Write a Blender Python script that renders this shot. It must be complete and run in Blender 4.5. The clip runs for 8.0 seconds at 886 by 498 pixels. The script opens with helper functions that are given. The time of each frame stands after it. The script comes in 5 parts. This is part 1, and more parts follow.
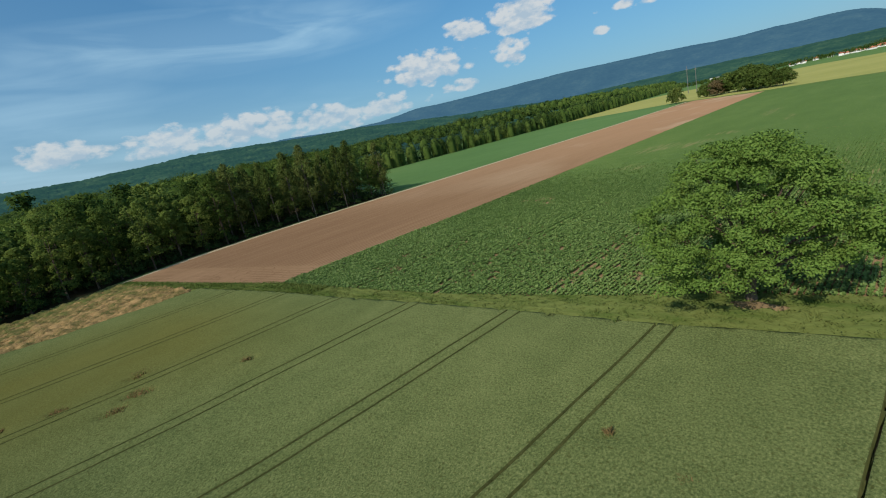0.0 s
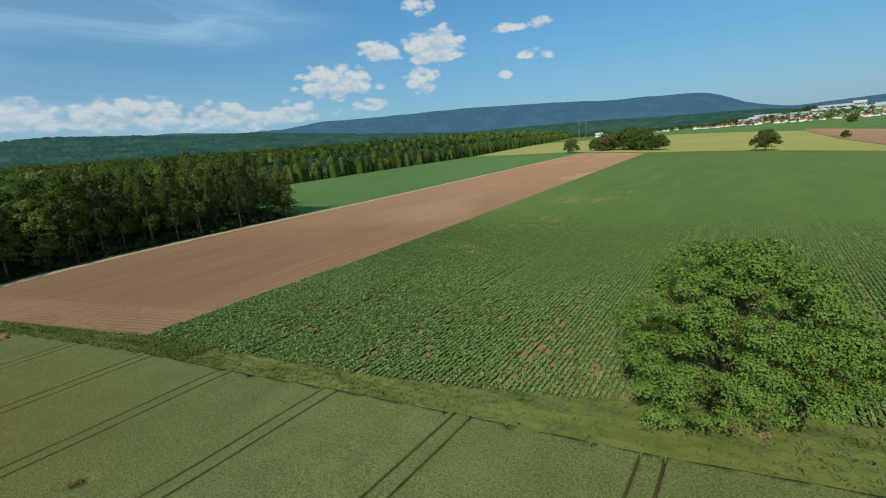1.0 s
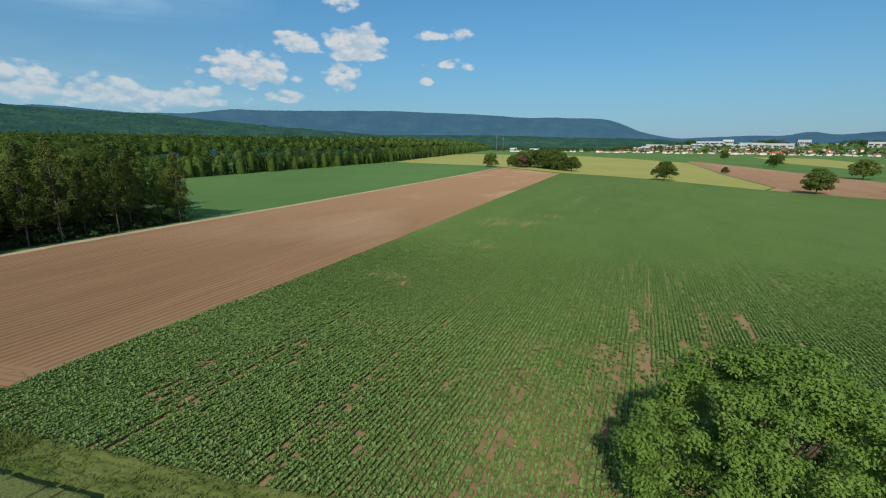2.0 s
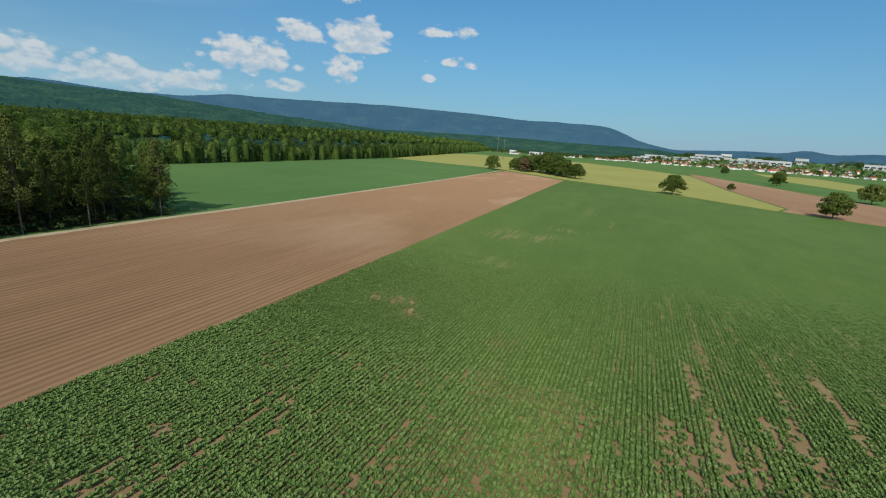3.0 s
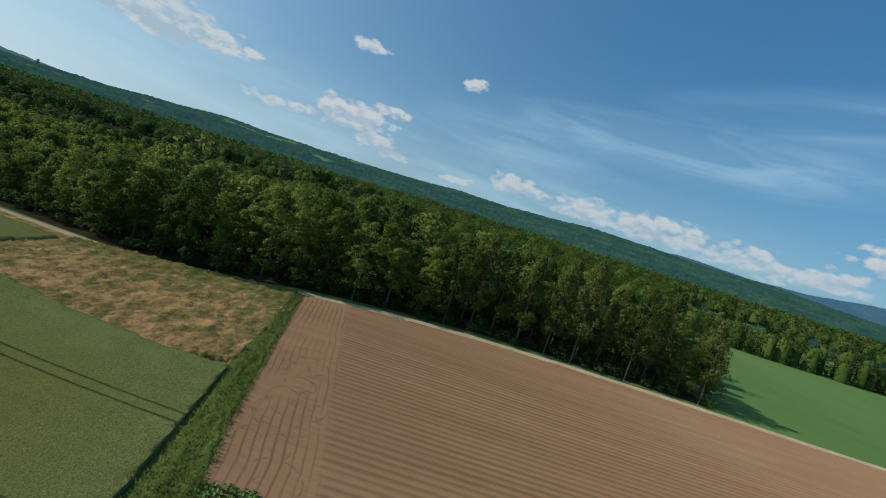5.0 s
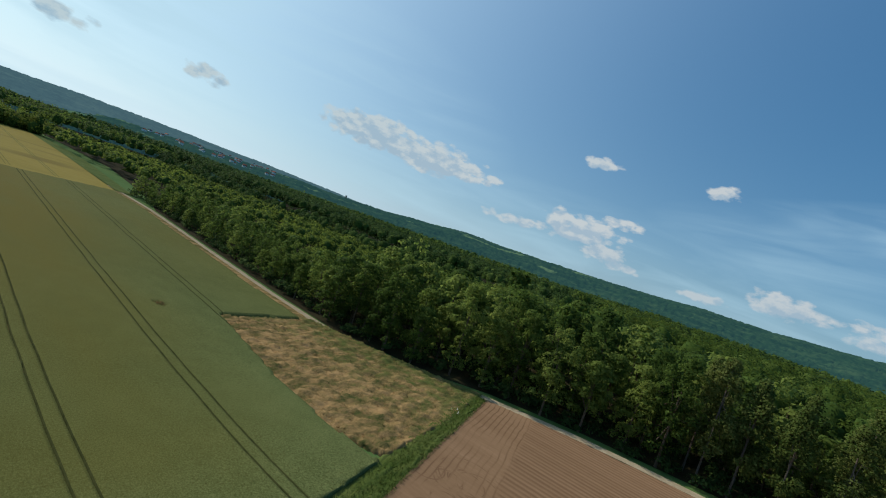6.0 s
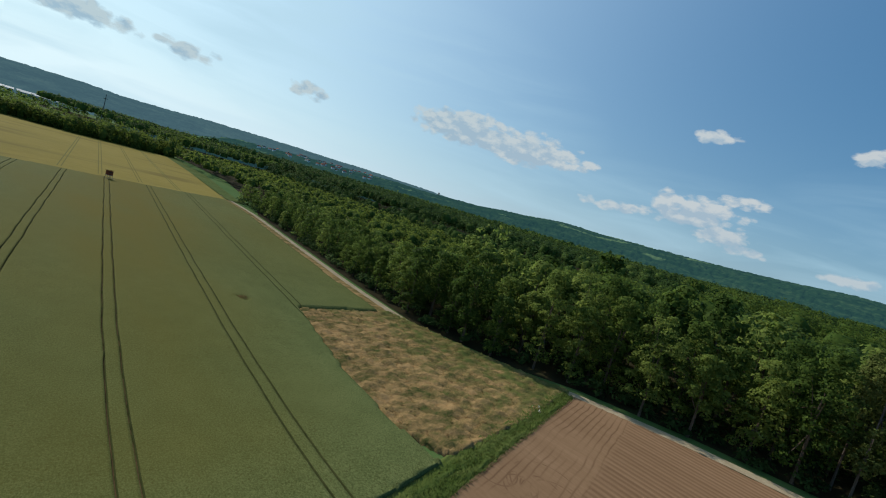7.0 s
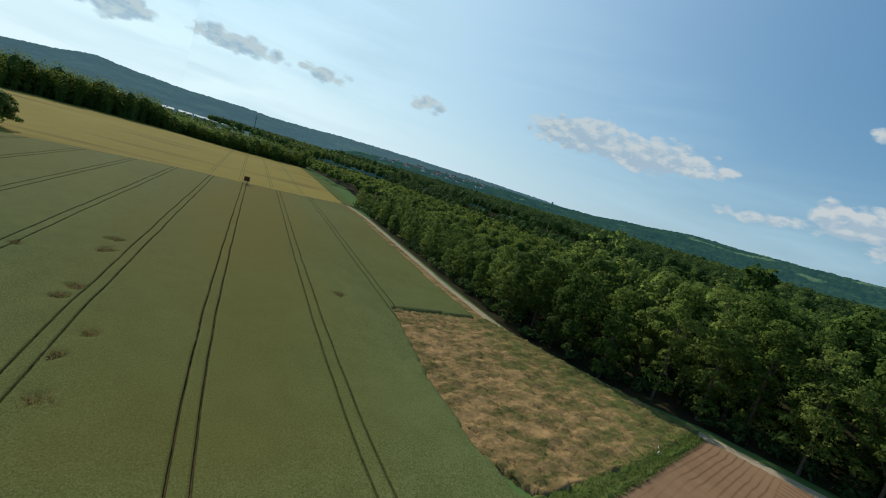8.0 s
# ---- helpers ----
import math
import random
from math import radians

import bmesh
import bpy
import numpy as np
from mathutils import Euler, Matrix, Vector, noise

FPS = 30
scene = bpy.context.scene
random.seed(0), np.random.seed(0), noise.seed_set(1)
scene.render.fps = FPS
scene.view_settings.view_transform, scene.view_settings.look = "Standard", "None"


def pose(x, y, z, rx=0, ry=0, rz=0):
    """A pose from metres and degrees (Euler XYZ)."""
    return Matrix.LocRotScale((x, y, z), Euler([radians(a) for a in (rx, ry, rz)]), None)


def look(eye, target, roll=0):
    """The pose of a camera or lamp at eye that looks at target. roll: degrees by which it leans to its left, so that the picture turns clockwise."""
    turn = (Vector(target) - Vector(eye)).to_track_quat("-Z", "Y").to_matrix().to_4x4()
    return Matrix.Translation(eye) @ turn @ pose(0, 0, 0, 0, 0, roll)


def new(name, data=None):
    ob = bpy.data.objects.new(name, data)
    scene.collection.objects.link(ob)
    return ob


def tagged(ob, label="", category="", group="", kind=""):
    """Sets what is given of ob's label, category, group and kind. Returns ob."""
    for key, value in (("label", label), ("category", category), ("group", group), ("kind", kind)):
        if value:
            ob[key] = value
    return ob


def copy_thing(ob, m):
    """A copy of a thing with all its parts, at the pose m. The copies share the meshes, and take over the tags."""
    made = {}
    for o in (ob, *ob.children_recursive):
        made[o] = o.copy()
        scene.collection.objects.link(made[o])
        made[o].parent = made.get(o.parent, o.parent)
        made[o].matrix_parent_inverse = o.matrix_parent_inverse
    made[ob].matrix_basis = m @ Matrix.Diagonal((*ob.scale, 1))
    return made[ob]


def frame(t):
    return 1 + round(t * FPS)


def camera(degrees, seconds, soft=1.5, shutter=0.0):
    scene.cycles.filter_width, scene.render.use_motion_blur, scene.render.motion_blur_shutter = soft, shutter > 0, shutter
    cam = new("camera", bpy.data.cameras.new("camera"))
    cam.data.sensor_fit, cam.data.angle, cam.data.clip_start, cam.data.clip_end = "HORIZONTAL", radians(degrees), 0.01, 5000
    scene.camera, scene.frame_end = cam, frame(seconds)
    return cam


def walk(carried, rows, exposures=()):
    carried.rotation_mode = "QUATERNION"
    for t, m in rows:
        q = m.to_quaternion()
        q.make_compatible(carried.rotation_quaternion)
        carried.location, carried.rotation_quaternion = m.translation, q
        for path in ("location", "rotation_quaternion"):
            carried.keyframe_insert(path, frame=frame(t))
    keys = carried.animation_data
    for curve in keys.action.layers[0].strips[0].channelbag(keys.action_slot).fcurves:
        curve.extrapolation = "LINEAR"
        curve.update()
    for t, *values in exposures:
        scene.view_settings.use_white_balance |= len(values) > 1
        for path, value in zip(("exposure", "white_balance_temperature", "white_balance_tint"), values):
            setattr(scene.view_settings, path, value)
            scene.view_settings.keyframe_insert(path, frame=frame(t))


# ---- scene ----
# ---- camera ----
cam = camera(89.82, 8.0, soft=1.1)
PATH = [
    (0, (0.930, 0.158, 18.102), (-0.489, 1.483, 17.618), -12.21),
    (0.5, (-3.693, 2.314, 19.687), (-4.957, 3.790, 19.214), -8.56),
    (1, (-7.977, 5.287, 21.381), (-9.044, 6.915, 20.923), -4.68),
    (1.5, (-11.992, 9.068, 22.885), (-12.865, 10.809, 22.430), -1.52),
    (1.7, (-13.443, 10.630, 23.398), (-14.249, 12.403, 22.943), -0.65),
    (2.8, (-22.287, 21.038, 24.983), (-22.922, 22.879, 24.528), 1.91),
    (3, (-23.760, 23.013, 25.192), (-24.455, 24.830, 24.729), 3.78),
    (3.5, (-27.372, 27.985, 25.420), (-28.364, 29.670, 25.002), 7.60),
    (4, (-31.077, 33.023, 25.438), (-32.530, 34.364, 25.138), 9.76),
    (4.5, (-35.050, 37.357, 25.167), (-36.899, 38.094, 24.968), 13.98),
    (5, (-38.921, 41.169, 25.172), (-40.914, 41.164, 25.010), 17.78),
    (5.2, (-40.499, 42.436, 25.159), (-42.477, 42.169, 25.038), 19.31),
    (6.3, (-48.580, 46.246, 25.068), (-50.176, 45.040, 25.049), 18.69),
    (6.5, (-50.012, 46.368, 25.029), (-51.552, 45.093, 24.976), 18.09),
    (7, (-53.426, 46.004, 24.694), (-54.891, 44.654, 24.525), 16.41),
    (7.5, (-56.573, 44.836, 24.242), (-57.877, 43.335, 24.019), 15.28),
    (8, (-59.315, 42.881, 23.469), (-60.403, 41.225, 23.199), 16.73),
]
walk(cam, [(t, look(eye, target, roll)) for t, eye, target, roll in PATH], [(0.0, 0.0), (3.0, -0.02), (5.0, -0.11), (8.0, -0.10)])

# ---- world, sun ----
SUN_AZ, SUN_EL = 172.0, 37.0


def sun_and_sky():
    w = bpy.data.worlds.new("sky")
    scene.world = w
    w.use_nodes = True
    nt = w.node_tree
    nt.nodes.clear()
    N, L = nt.nodes.new, nt.links.new

    def math_node(op, a, b=None, c=None, clamp=False):
        n = N("ShaderNodeMath")
        n.operation, n.use_clamp = op, clamp
        for i, v in enumerate((a, b, c)):
            if v is None:
                continue
            if isinstance(v, (int, float)):
                n.inputs[i].default_value = v
            else:
                L(v, n.inputs[i])
        return n.outputs[0]

    sky = N("ShaderNodeTexSky")
    sky.sky_type, sky.sun_disc = "NISHITA", False
    sky.sun_elevation, sky.sun_rotation = radians(SUN_EL), radians(SUN_AZ)
    sky.altitude, sky.air_density, sky.dust_density, sky.ozone_density = 400, 1.0, 0.6, 2.0
    tc = N("ShaderNodeTexCoord")
    sep = N("ShaderNodeSeparateXYZ")
    L(tc.outputs["Generated"], sep.inputs[0])
    az = math_node("MULTIPLY", math_node("ARCTAN2", sep.outputs[0], sep.outputs[1]), 180 / math.pi)
    el = math_node("MULTIPLY", math_node("ARCSINE", sep.outputs[2]), 180 / math.pi)
    # heaps of cloud: azimuth, elevation, half width, half height, weight
    comb = N("ShaderNodeCombineXYZ")
    L(az, comb.inputs[0])
    L(el, comb.inputs[1])
    puff = N("ShaderNodeTexNoise")
    puff.inputs["Scale"].default_value, puff.inputs["Detail"].default_value, puff.inputs["Roughness"].default_value = 0.62, 8, 0.62
    stretch = N("ShaderNodeVectorMath")
    stretch.operation = "MULTIPLY"
    stretch.inputs[1].default_value = (0.75, 1.25, 1)
    L(comb.outputs[0], stretch.inputs[0])
    L(stretch.outputs[0], puff.inputs["Vector"])
    # cauliflower heads: rounded cells break up the outline
    head = N("ShaderNodeTexVoronoi")
    head.inputs["Scale"].default_value = 0.85
    L(stretch.outputs[0], head.inputs["Vector"])
    RISE = 0.8
    higher = math_node("ADD", el, RISE)
    shape, shape_up = None, None
    for a, e, wa, we, k in CLOUDS:
        da = math_node("MULTIPLY", math_node("WRAP", math_node("SUBTRACT", az, a), 180, -180), 0.86 / wa)
        da2 = math_node("MULTIPLY", da, da)
        found = []
        for height in (el, higher):
            up = math_node("SUBTRACT", height, e)
            # domed above, flat below
            de = math_node("MAXIMUM", math_node("MULTIPLY", up, 0.9 / we), math_node("MULTIPLY", up, -1.25 / we))
            found.append(math_node("MULTIPLY", math_node("SUBTRACT", 1.0, math_node("MULTIPLY_ADD", de, de, da2)), k))
        shape = found[0] if shape is None else math_node("MAXIMUM", shape, found[0])
        shape_up = found[1] if shape_up is None else math_node("MAXIMUM", shape_up, found[1])
    shape, shape_up = math_node("MAXIMUM", shape, -1.2), math_node("MAXIMUM", shape_up, -1.2)
    rough = math_node("ADD", math_node("MULTIPLY", math_node("SUBTRACT", puff.outputs["Fac"], 0.48), 2.0), math_node("MULTIPLY", math_node("SUBTRACT", 0.44, head.outputs["Distance"]), 0.95))
    dens = math_node("MULTIPLY_ADD", shape, 0.72, rough)
    mask = math_node("MULTIPLY", math_node("MULTIPLY", dens, 2.3, clamp=True), math_node("ADD", 0.42, math_node("MULTIPLY", el, 0.07), clamp=True))
    # thin high cloud: long streaks
    wisp = N("ShaderNodeTexNoise")
    wisp.inputs["Scale"].default_value, wisp.inputs["Detail"].default_value, wisp.inputs["Distortion"].default_value = 0.11, 6, 0.6
    st2 = N("ShaderNodeVectorMath")
    st2.operation = "MULTIPLY"
    st2.inputs[1].default_value = (0.5, 3.2, 1)
    L(comb.outputs[0], st2.inputs[0])
    L(st2.outputs[0], wisp.inputs["Vector"])
    band = None
    for a, e, wa, we, k in WISPS:
        da = math_node("MULTIPLY", math_node("WRAP", math_node("SUBTRACT", az, a), 180, -180), 1 / wa)
        de = math_node("MULTIPLY", math_node("SUBTRACT", el, e), 1 / we)
        r2 = math_node("ADD", math_node("MULTIPLY", da, da), math_node("MULTIPLY", de, de))
        b = math_node("MULTIPLY", math_node("SUBTRACT", 1.0, r2, clamp=True), k)
        band = b if band is None else math_node("MAXIMUM", band, b)
    thin = math_node("MULTIPLY", band, math_node("ADD", math_node("MULTIPLY", math_node("SUBTRACT", wisp.outputs["Fac"], 0.42, clamp=True), 3.6, clamp=True), 0.22), clamp=True)
    # cloud brightness: bright tops, greyer undersides
    lit = N("ShaderNodeTexNoise")
    lit.inputs["Scale"].default_value, lit.inputs["Detail"].default_value = 1.1, 5
    L(stretch.outputs[0], lit.inputs["Vector"])
    ramp = N("ShaderNodeValToRGB")
    ramp.color_ramp.elements[0].position, ramp.color_ramp.elements[0].color = 0.30, (0.42, 0.53, 0.63, 1)
    ramp.color_ramp.elements[1].position, ramp.color_ramp.elements[1].color = 0.72, (0.63, 0.67, 0.69, 1)
    above = N("ShaderNodeVectorMath")
    above.operation = "ADD"
    above.inputs[1].default_value = (0.12, 0.75, 0)
    L(stretch.outputs[0], above.inputs[0])
    puff_up = N("ShaderNodeTexNoise")
    puff_up.inputs["Scale"].default_value, puff_up.inputs["Detail"].default_value, puff_up.inputs["Roughness"].default_value = 0.62, 5, 0.55
    L(above.outputs[0], puff_up.inputs["Vector"])
    facing = math_node("MULTIPLY", math_node("SUBTRACT", puff.outputs["Fac"], puff_up.outputs["Fac"]), 2.0)
    buried = math_node("MULTIPLY", math_node("MULTIPLY_ADD", shape_up, 0.75, -0.1, clamp=True), -0.36)
    L(math_node("ADD", math_node("ADD", 0.66, facing), math_node("ADD", buried, math_node("MULTIPLY", math_node("SUBTRACT", lit.outputs["Fac"], 0.5), 0.7))), ramp.inputs[0])
    tone = N("ShaderNodeMixRGB")
    tone.blend_type = "MULTIPLY"
    tone.inputs[0].default_value = 1.0
    L(sky.outputs[0], tone.inputs[1])
    tone.inputs[2].default_value = SKY_TINT
    scale = N("ShaderNodeVectorMath")
    scale.operation = "SCALE"
    L(math_node("MULTIPLY", math_node("MINIMUM", math_node("ADD", 0.80, math_node("MULTIPLY", math_node("MAXIMUM", el, 0.0), 0.017)), 1.45), SKY), scale.inputs["Scale"])
    L(tone.outputs[0], scale.inputs[0])
    # haze towards the horizon, whiter round the sun's side
    sa, se = radians(SUN_AZ), radians(SUN_EL)
    dot = N("ShaderNodeVectorMath")
    dot.operation = "DOT_PRODUCT"
    L(tc.outputs["Generated"], dot.inputs[0])
    dot.inputs[1].default_value = (math.sin(sa) * math.cos(se), math.cos(sa) * math.cos(se), math.sin(se))
    side = math_node("POWER", math_node("MAXIMUM", math_node("MULTIPLY", math_node("ADD", dot.outputs["Value"], 0.75), 0.62), 0.0), 3.3, clamp=True)
    hazecol = N("ShaderNodeMixRGB")
    L(side, hazecol.inputs[0])
    hazecol.inputs[1].default_value = (0.318, 0.42, 0.56, 1)
    hazecol.inputs[2].default_value = (0.88, 1.09, 1.15, 1)
    low = math_node("POWER", 2.718, math_node("MULTIPLY", math_node("MAXIMUM", el, 0.0), -0.115))
    amount = math_node("ADD", math_node("MULTIPLY", low, 0.85), math_node("MULTIPLY", side, 0.50), clamp=True)
    hazed = N("ShaderNodeMixRGB")
    L(amount, hazed.inputs[0])
    L(scale.outputs[0], hazed.inputs[1])
    L(hazecol.outputs[0], hazed.inputs[2])
    m1 = N("ShaderNodeMixRGB")
    L(math_node("MULTIPLY", thin, 0.75), m1.inputs[0])
    L(hazed.outputs[0], m1.inputs[1])
    m1.inputs[2].default_value = (0.50, 0.74, 0.88, 1)
    m2 = N("ShaderNodeMixRGB")
    L(math_node("MULTIPLY", mask, 0.93), m2.inputs[0])
    L(m1.outputs[0], m2.inputs[1])
    bright = N("ShaderNodeMixRGB")
    bright.blend_type = "MULTIPLY"
    L(side, bright.inputs[0])
    L(ramp.outputs[0], bright.inputs[1])
    bright.inputs[2].default_value = (0.80, 0.95, 1.0, 1)
    L(bright.outputs[0], m2.inputs[2])
    bg = N("ShaderNodeBackground")
    L(m2.outputs[0], bg.inputs["Color"])
    bg.inputs["Strength"].default_value = 1.0
    out = N("ShaderNodeOutputWorld")
    L(bg.outputs[0], out.inputs["Surface"])
    sun = new("sun", bpy.data.lights.new("sun", "SUN"))
    sun.data.energy, sun.data.angle, sun.data.color = 4.1, radians(0.55), (1.0, 0.925, 0.79)
    a, e = radians(SUN_AZ), radians(SUN_EL)
    sun.matrix_world = look((math.sin(a) * math.cos(e) * 300, math.cos(a) * math.cos(e) * 300, math.sin(e) * 300), (0, 0, 0))


SKY, SKY_TINT = 0.081, (0.405, 1.03, 1.25, 1)
CLOUDS = [
    (-44.0, 7.8, 4.6, 2.0, 1.2), (-39.0, 11.0, 2.6, 1.2, 1.1), (-32.5, 11.0, 3.4, 2.2, 1.3), (-34.2, 7.6, 1.8, 1.6, 1.0), (-40.6, 5.2, 1.8, 0.8, 0.9),
    (-23.4, 12.4, 1.8, 0.7, 0.8), (-20.0, 12.6, 1.2, 0.7, 0.8), (-20.8, 9.3, 2.4, 0.7, 0.8), (-24.0, 7.4, 0.8, 0.6, 0.8), (-33.4, 15.6, 1.7, 1.3, 0.7),
    (-66.0, 5.2, 5.0, 2.0, 1.1), (-57.0, 4.6, 6.0, 1.7, 0.9), (-50.0, 4.8, 4.0, 1.3, 0.8), (-75.0, 5.2, 4.0, 1.6, 1.0), (-83.5, 5.6, 3.0, 1.6, 1.1),
    (-91.0, 4.2, 2.0, 0.8, 0.8), (-100.0, 4.6, 1.8, 0.7, 0.9), (-106.0, 7.4, 4.8, 2.0, 1.3), (-102.5, 5.6, 2.6, 1.3, 1.1), (-113.8, 6.1, 3.6, 0.8, 0.9), (-101.0, 9.6, 2.4, 0.8, 0.8),
    (-92.6, 15.7, 2.2, 0.9, 0.9), (-106.2, 15.8, 2.2, 0.8, 0.9), (-134.0, 10.2, 6.0, 2.3, 1.5), (-126.0, 9.8, 6.0, 2.3, 1.5), (-119.5, 9.8, 2.2, 0.9, 1.0),
    (-153.6, 8.8, 2.0, 1.2, 0.7), (-176.0, 8.2, 4.6, 1.3, 1.1), (-166.0, 8.3, 3.0, 1.0, 1.0), (172.0, 7.6, 4.6, 1.8, 1.2),
]
WISPS = [(-66.0, 14.5, 26.0, 3.6, 0.7), (-86.0, 11.5, 14.0, 4.0, 0.45), (-50.0, 19.5, 24.0, 3.5, 0.35), (-150.0, 12.0, 34.0, 14.0, 0.5), (-178.0, 20.0, 36.0, 26.0, 1.0), (-110.0, 3.0, 75.0, 9.0, 0.5)]
sun_and_sky()


# ---- materials ----
def material(name, colours, scales, rough=0.9, bump=0.3, bump_scale=None, island=0.0, per_object=0.0, translucent=0.0, stretch=(1, 1, 1), spec=0.02):
    """A surface of two to three colours, mixed by noise at several real sizes (cycles a metre)."""
    m = bpy.data.materials.new(name)
    m.use_nodes = True
    nt = m.node_tree
    nt.nodes.clear()
    N, L = nt.nodes.new, nt.links.new
    geo = N("ShaderNodeNewGeometry")
    vec = N("ShaderNodeVectorMath")
    vec.operation = "MULTIPLY"
    vec.inputs[1].default_value = stretch
    L(geo.outputs["Position"], vec.inputs[0])
    total = None
    noises = []
    for s, weight in scales:
        n = N("ShaderNodeTexNoise")
        n.inputs["Scale"].default_value, n.inputs["Detail"].default_value, n.inputs["Roughness"].default_value = s, 4, 0.6
        L(vec.outputs[0], n.inputs["Vector"])
        noises.append(n)
        k = N("ShaderNodeMath")
        k.operation = "MULTIPLY_ADD"
        L(n.outputs["Fac"], k.inputs[0])
        k.inputs[1].default_value = weight
        if total is None:
            k.inputs[2].default_value = 0.5 - 0.5 * sum(w for _, w in scales)
        else:
            L(total, k.inputs[2])
        total = k.outputs[0]
    for source, weight in ((geo.outputs["Random Per Island"], island), (None, per_object)):
        if not weight:
            continue
        if source is None:
            source = N("ShaderNodeObjectInfo").outputs["Random"]
        k = N("ShaderNodeMath")
        k.operation = "MULTIPLY_ADD"
        L(source, k.inputs[0])
        k.inputs[1].default_value = weight
        a = N("ShaderNodeMath")
        a.operation = "ADD"
        L(total, k.inputs[2])
        L(k.outputs[0], a.inputs[0])
        a.inputs[1].default_value = -0.5 * weight
        total = a.outputs[0]
    ramp = N("ShaderNodeValToRGB")
    els = ramp.color_ramp.elements
    els[0].color, els[1].color = (*colours[0], 1), (*colours[-1], 1)
    els[0].position, els[1].position = 0.2, 0.8
    for i, c in enumerate(colours[1:-1]):
        els.new(0.2 + 0.6 * (i + 1) / (len(colours) - 1)).color = (*c, 1)
    L(total, ramp.inputs[0])
    b = N("ShaderNodeBsdfPrincipled")
    L(ramp.outputs[0], b.inputs["Base Color"])
    b.inputs["Roughness"].default_value = rough
    b.inputs["Specular IOR Level"].default_value = spec
    if "Diffuse Roughness" in b.inputs and rough >= 0.6 and translucent <= 0.3:
        b.inputs["Diffuse Roughness"].default_value = 0.35
    if bump:
        bn = N("ShaderNodeBump")
        bn.inputs["Strength"].default_value, bn.inputs["Distance"].default_value = bump, 0.1
        if bump_scale:
            n = N("ShaderNodeTexNoise")
            n.inputs["Scale"].default_value, n.inputs["Detail"].default_value = bump_scale, 3
            L(vec.outputs[0], n.inputs["Vector"])
            L(n.outputs["Fac"], bn.inputs["Height"])
        else:
            L(noises[-1].outputs["Fac"], bn.inputs["Height"])
        L(bn.outputs[0], b.inputs["Normal"])
    out = N("ShaderNodeOutputMaterial")
    if translucent:
        t = N("ShaderNodeBsdfTranslucent")
        L(ramp.outputs[0], t.inputs["Color"])
        mix = N("ShaderNodeMixShader")
        mix.inputs[0].default_value = translucent
        L(b.outputs[0], mix.inputs[1])
        L(t.outputs[0], mix.inputs[2])
        L(mix.outputs[0], out.inputs["Surface"])
    else:
        L(b.outputs[0], out.inputs["Surface"])
    return m


def overlay(m, colour, factor):
    """Blend a second colour over a material by a factor that factor(N, L, op, x, y, position) builds."""
    nt = m.node_tree
    N, L = nt.nodes.new, nt.links.new

    def op(kind, a, b=None, clamp=False):
        n = N("ShaderNodeMath")
        n.operation, n.use_clamp = kind, clamp
        for i, v in enumerate((a, b)):
            if isinstance(v, (int, float)):
                n.inputs[i].default_value = v
            elif v is not None:
                L(v, n.inputs[i])
        return n.outputs[0]

    def noise(size, detail=3, stretch=(1, 1, 1)):
        v = N("ShaderNodeVectorMath")
        v.operation = "MULTIPLY"
        v.inputs[1].default_value = stretch
        L(geo.outputs["Position"], v.inputs[0])
        n = N("ShaderNodeTexNoise")
        n.inputs["Scale"].default_value, n.inputs["Detail"].default_value = 1 / size, detail
        L(v.outputs[0], n.inputs["Vector"])
        return n.outputs["Fac"]

    geo = N("ShaderNodeNewGeometry")
    sep = N("ShaderNodeSeparateXYZ")
    L(geo.outputs["Position"], sep.inputs[0])
    fac = factor(op, noise, sep.outputs[0], sep.outputs[1])
    mix = N("ShaderNodeMixRGB")
    mix.inputs[2].default_value = (*colour, 1)
    L(fac, mix.inputs[0])
    for link in list(nt.links):
        if link.from_node.type == "VALTORGB":
            to = link.to_socket
            if not mix.inputs[1].is_linked:
                L(link.from_socket, mix.inputs[1])
            L(mix.outputs[0], to)
    return m


def backdrop_material(name, colours, haze_glow, scale):
    """Far country: woods a little self-bright, the haze of kilometres of air put into colour and emission."""
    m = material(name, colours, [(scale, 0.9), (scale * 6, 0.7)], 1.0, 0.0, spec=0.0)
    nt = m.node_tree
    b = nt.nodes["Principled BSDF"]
    b.inputs["Emission Color"].default_value = (*haze_glow, 1)
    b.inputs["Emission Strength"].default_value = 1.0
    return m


M_GROUND = material("meadow", [(0.05, 0.11, 0.03), (0.085, 0.15, 0.045), (0.13, 0.17, 0.06)], [(0.01, 0.8), (0.3, 0.5), (4, 0.5)])
M_SOIL = material("tilled_soil", [(0.20, 0.115, 0.066), (0.275, 0.168, 0.10), (0.35, 0.23, 0.145)], [(0.018, 0.9), (0.5, 0.45), (5, 0.6)], 0.95, 0.5, 9.0, stretch=(1, 0.12, 1))
M_TILLED = material("drilled_soil", [(0.190, 0.110, 0.060), (0.240, 0.144, 0.080), (0.302, 0.186, 0.110)], [(0.018, 0.9), (0.5, 0.4), (5, 0.5)], 0.95, 0.5, 9.0, stretch=(1, 0.12, 1))


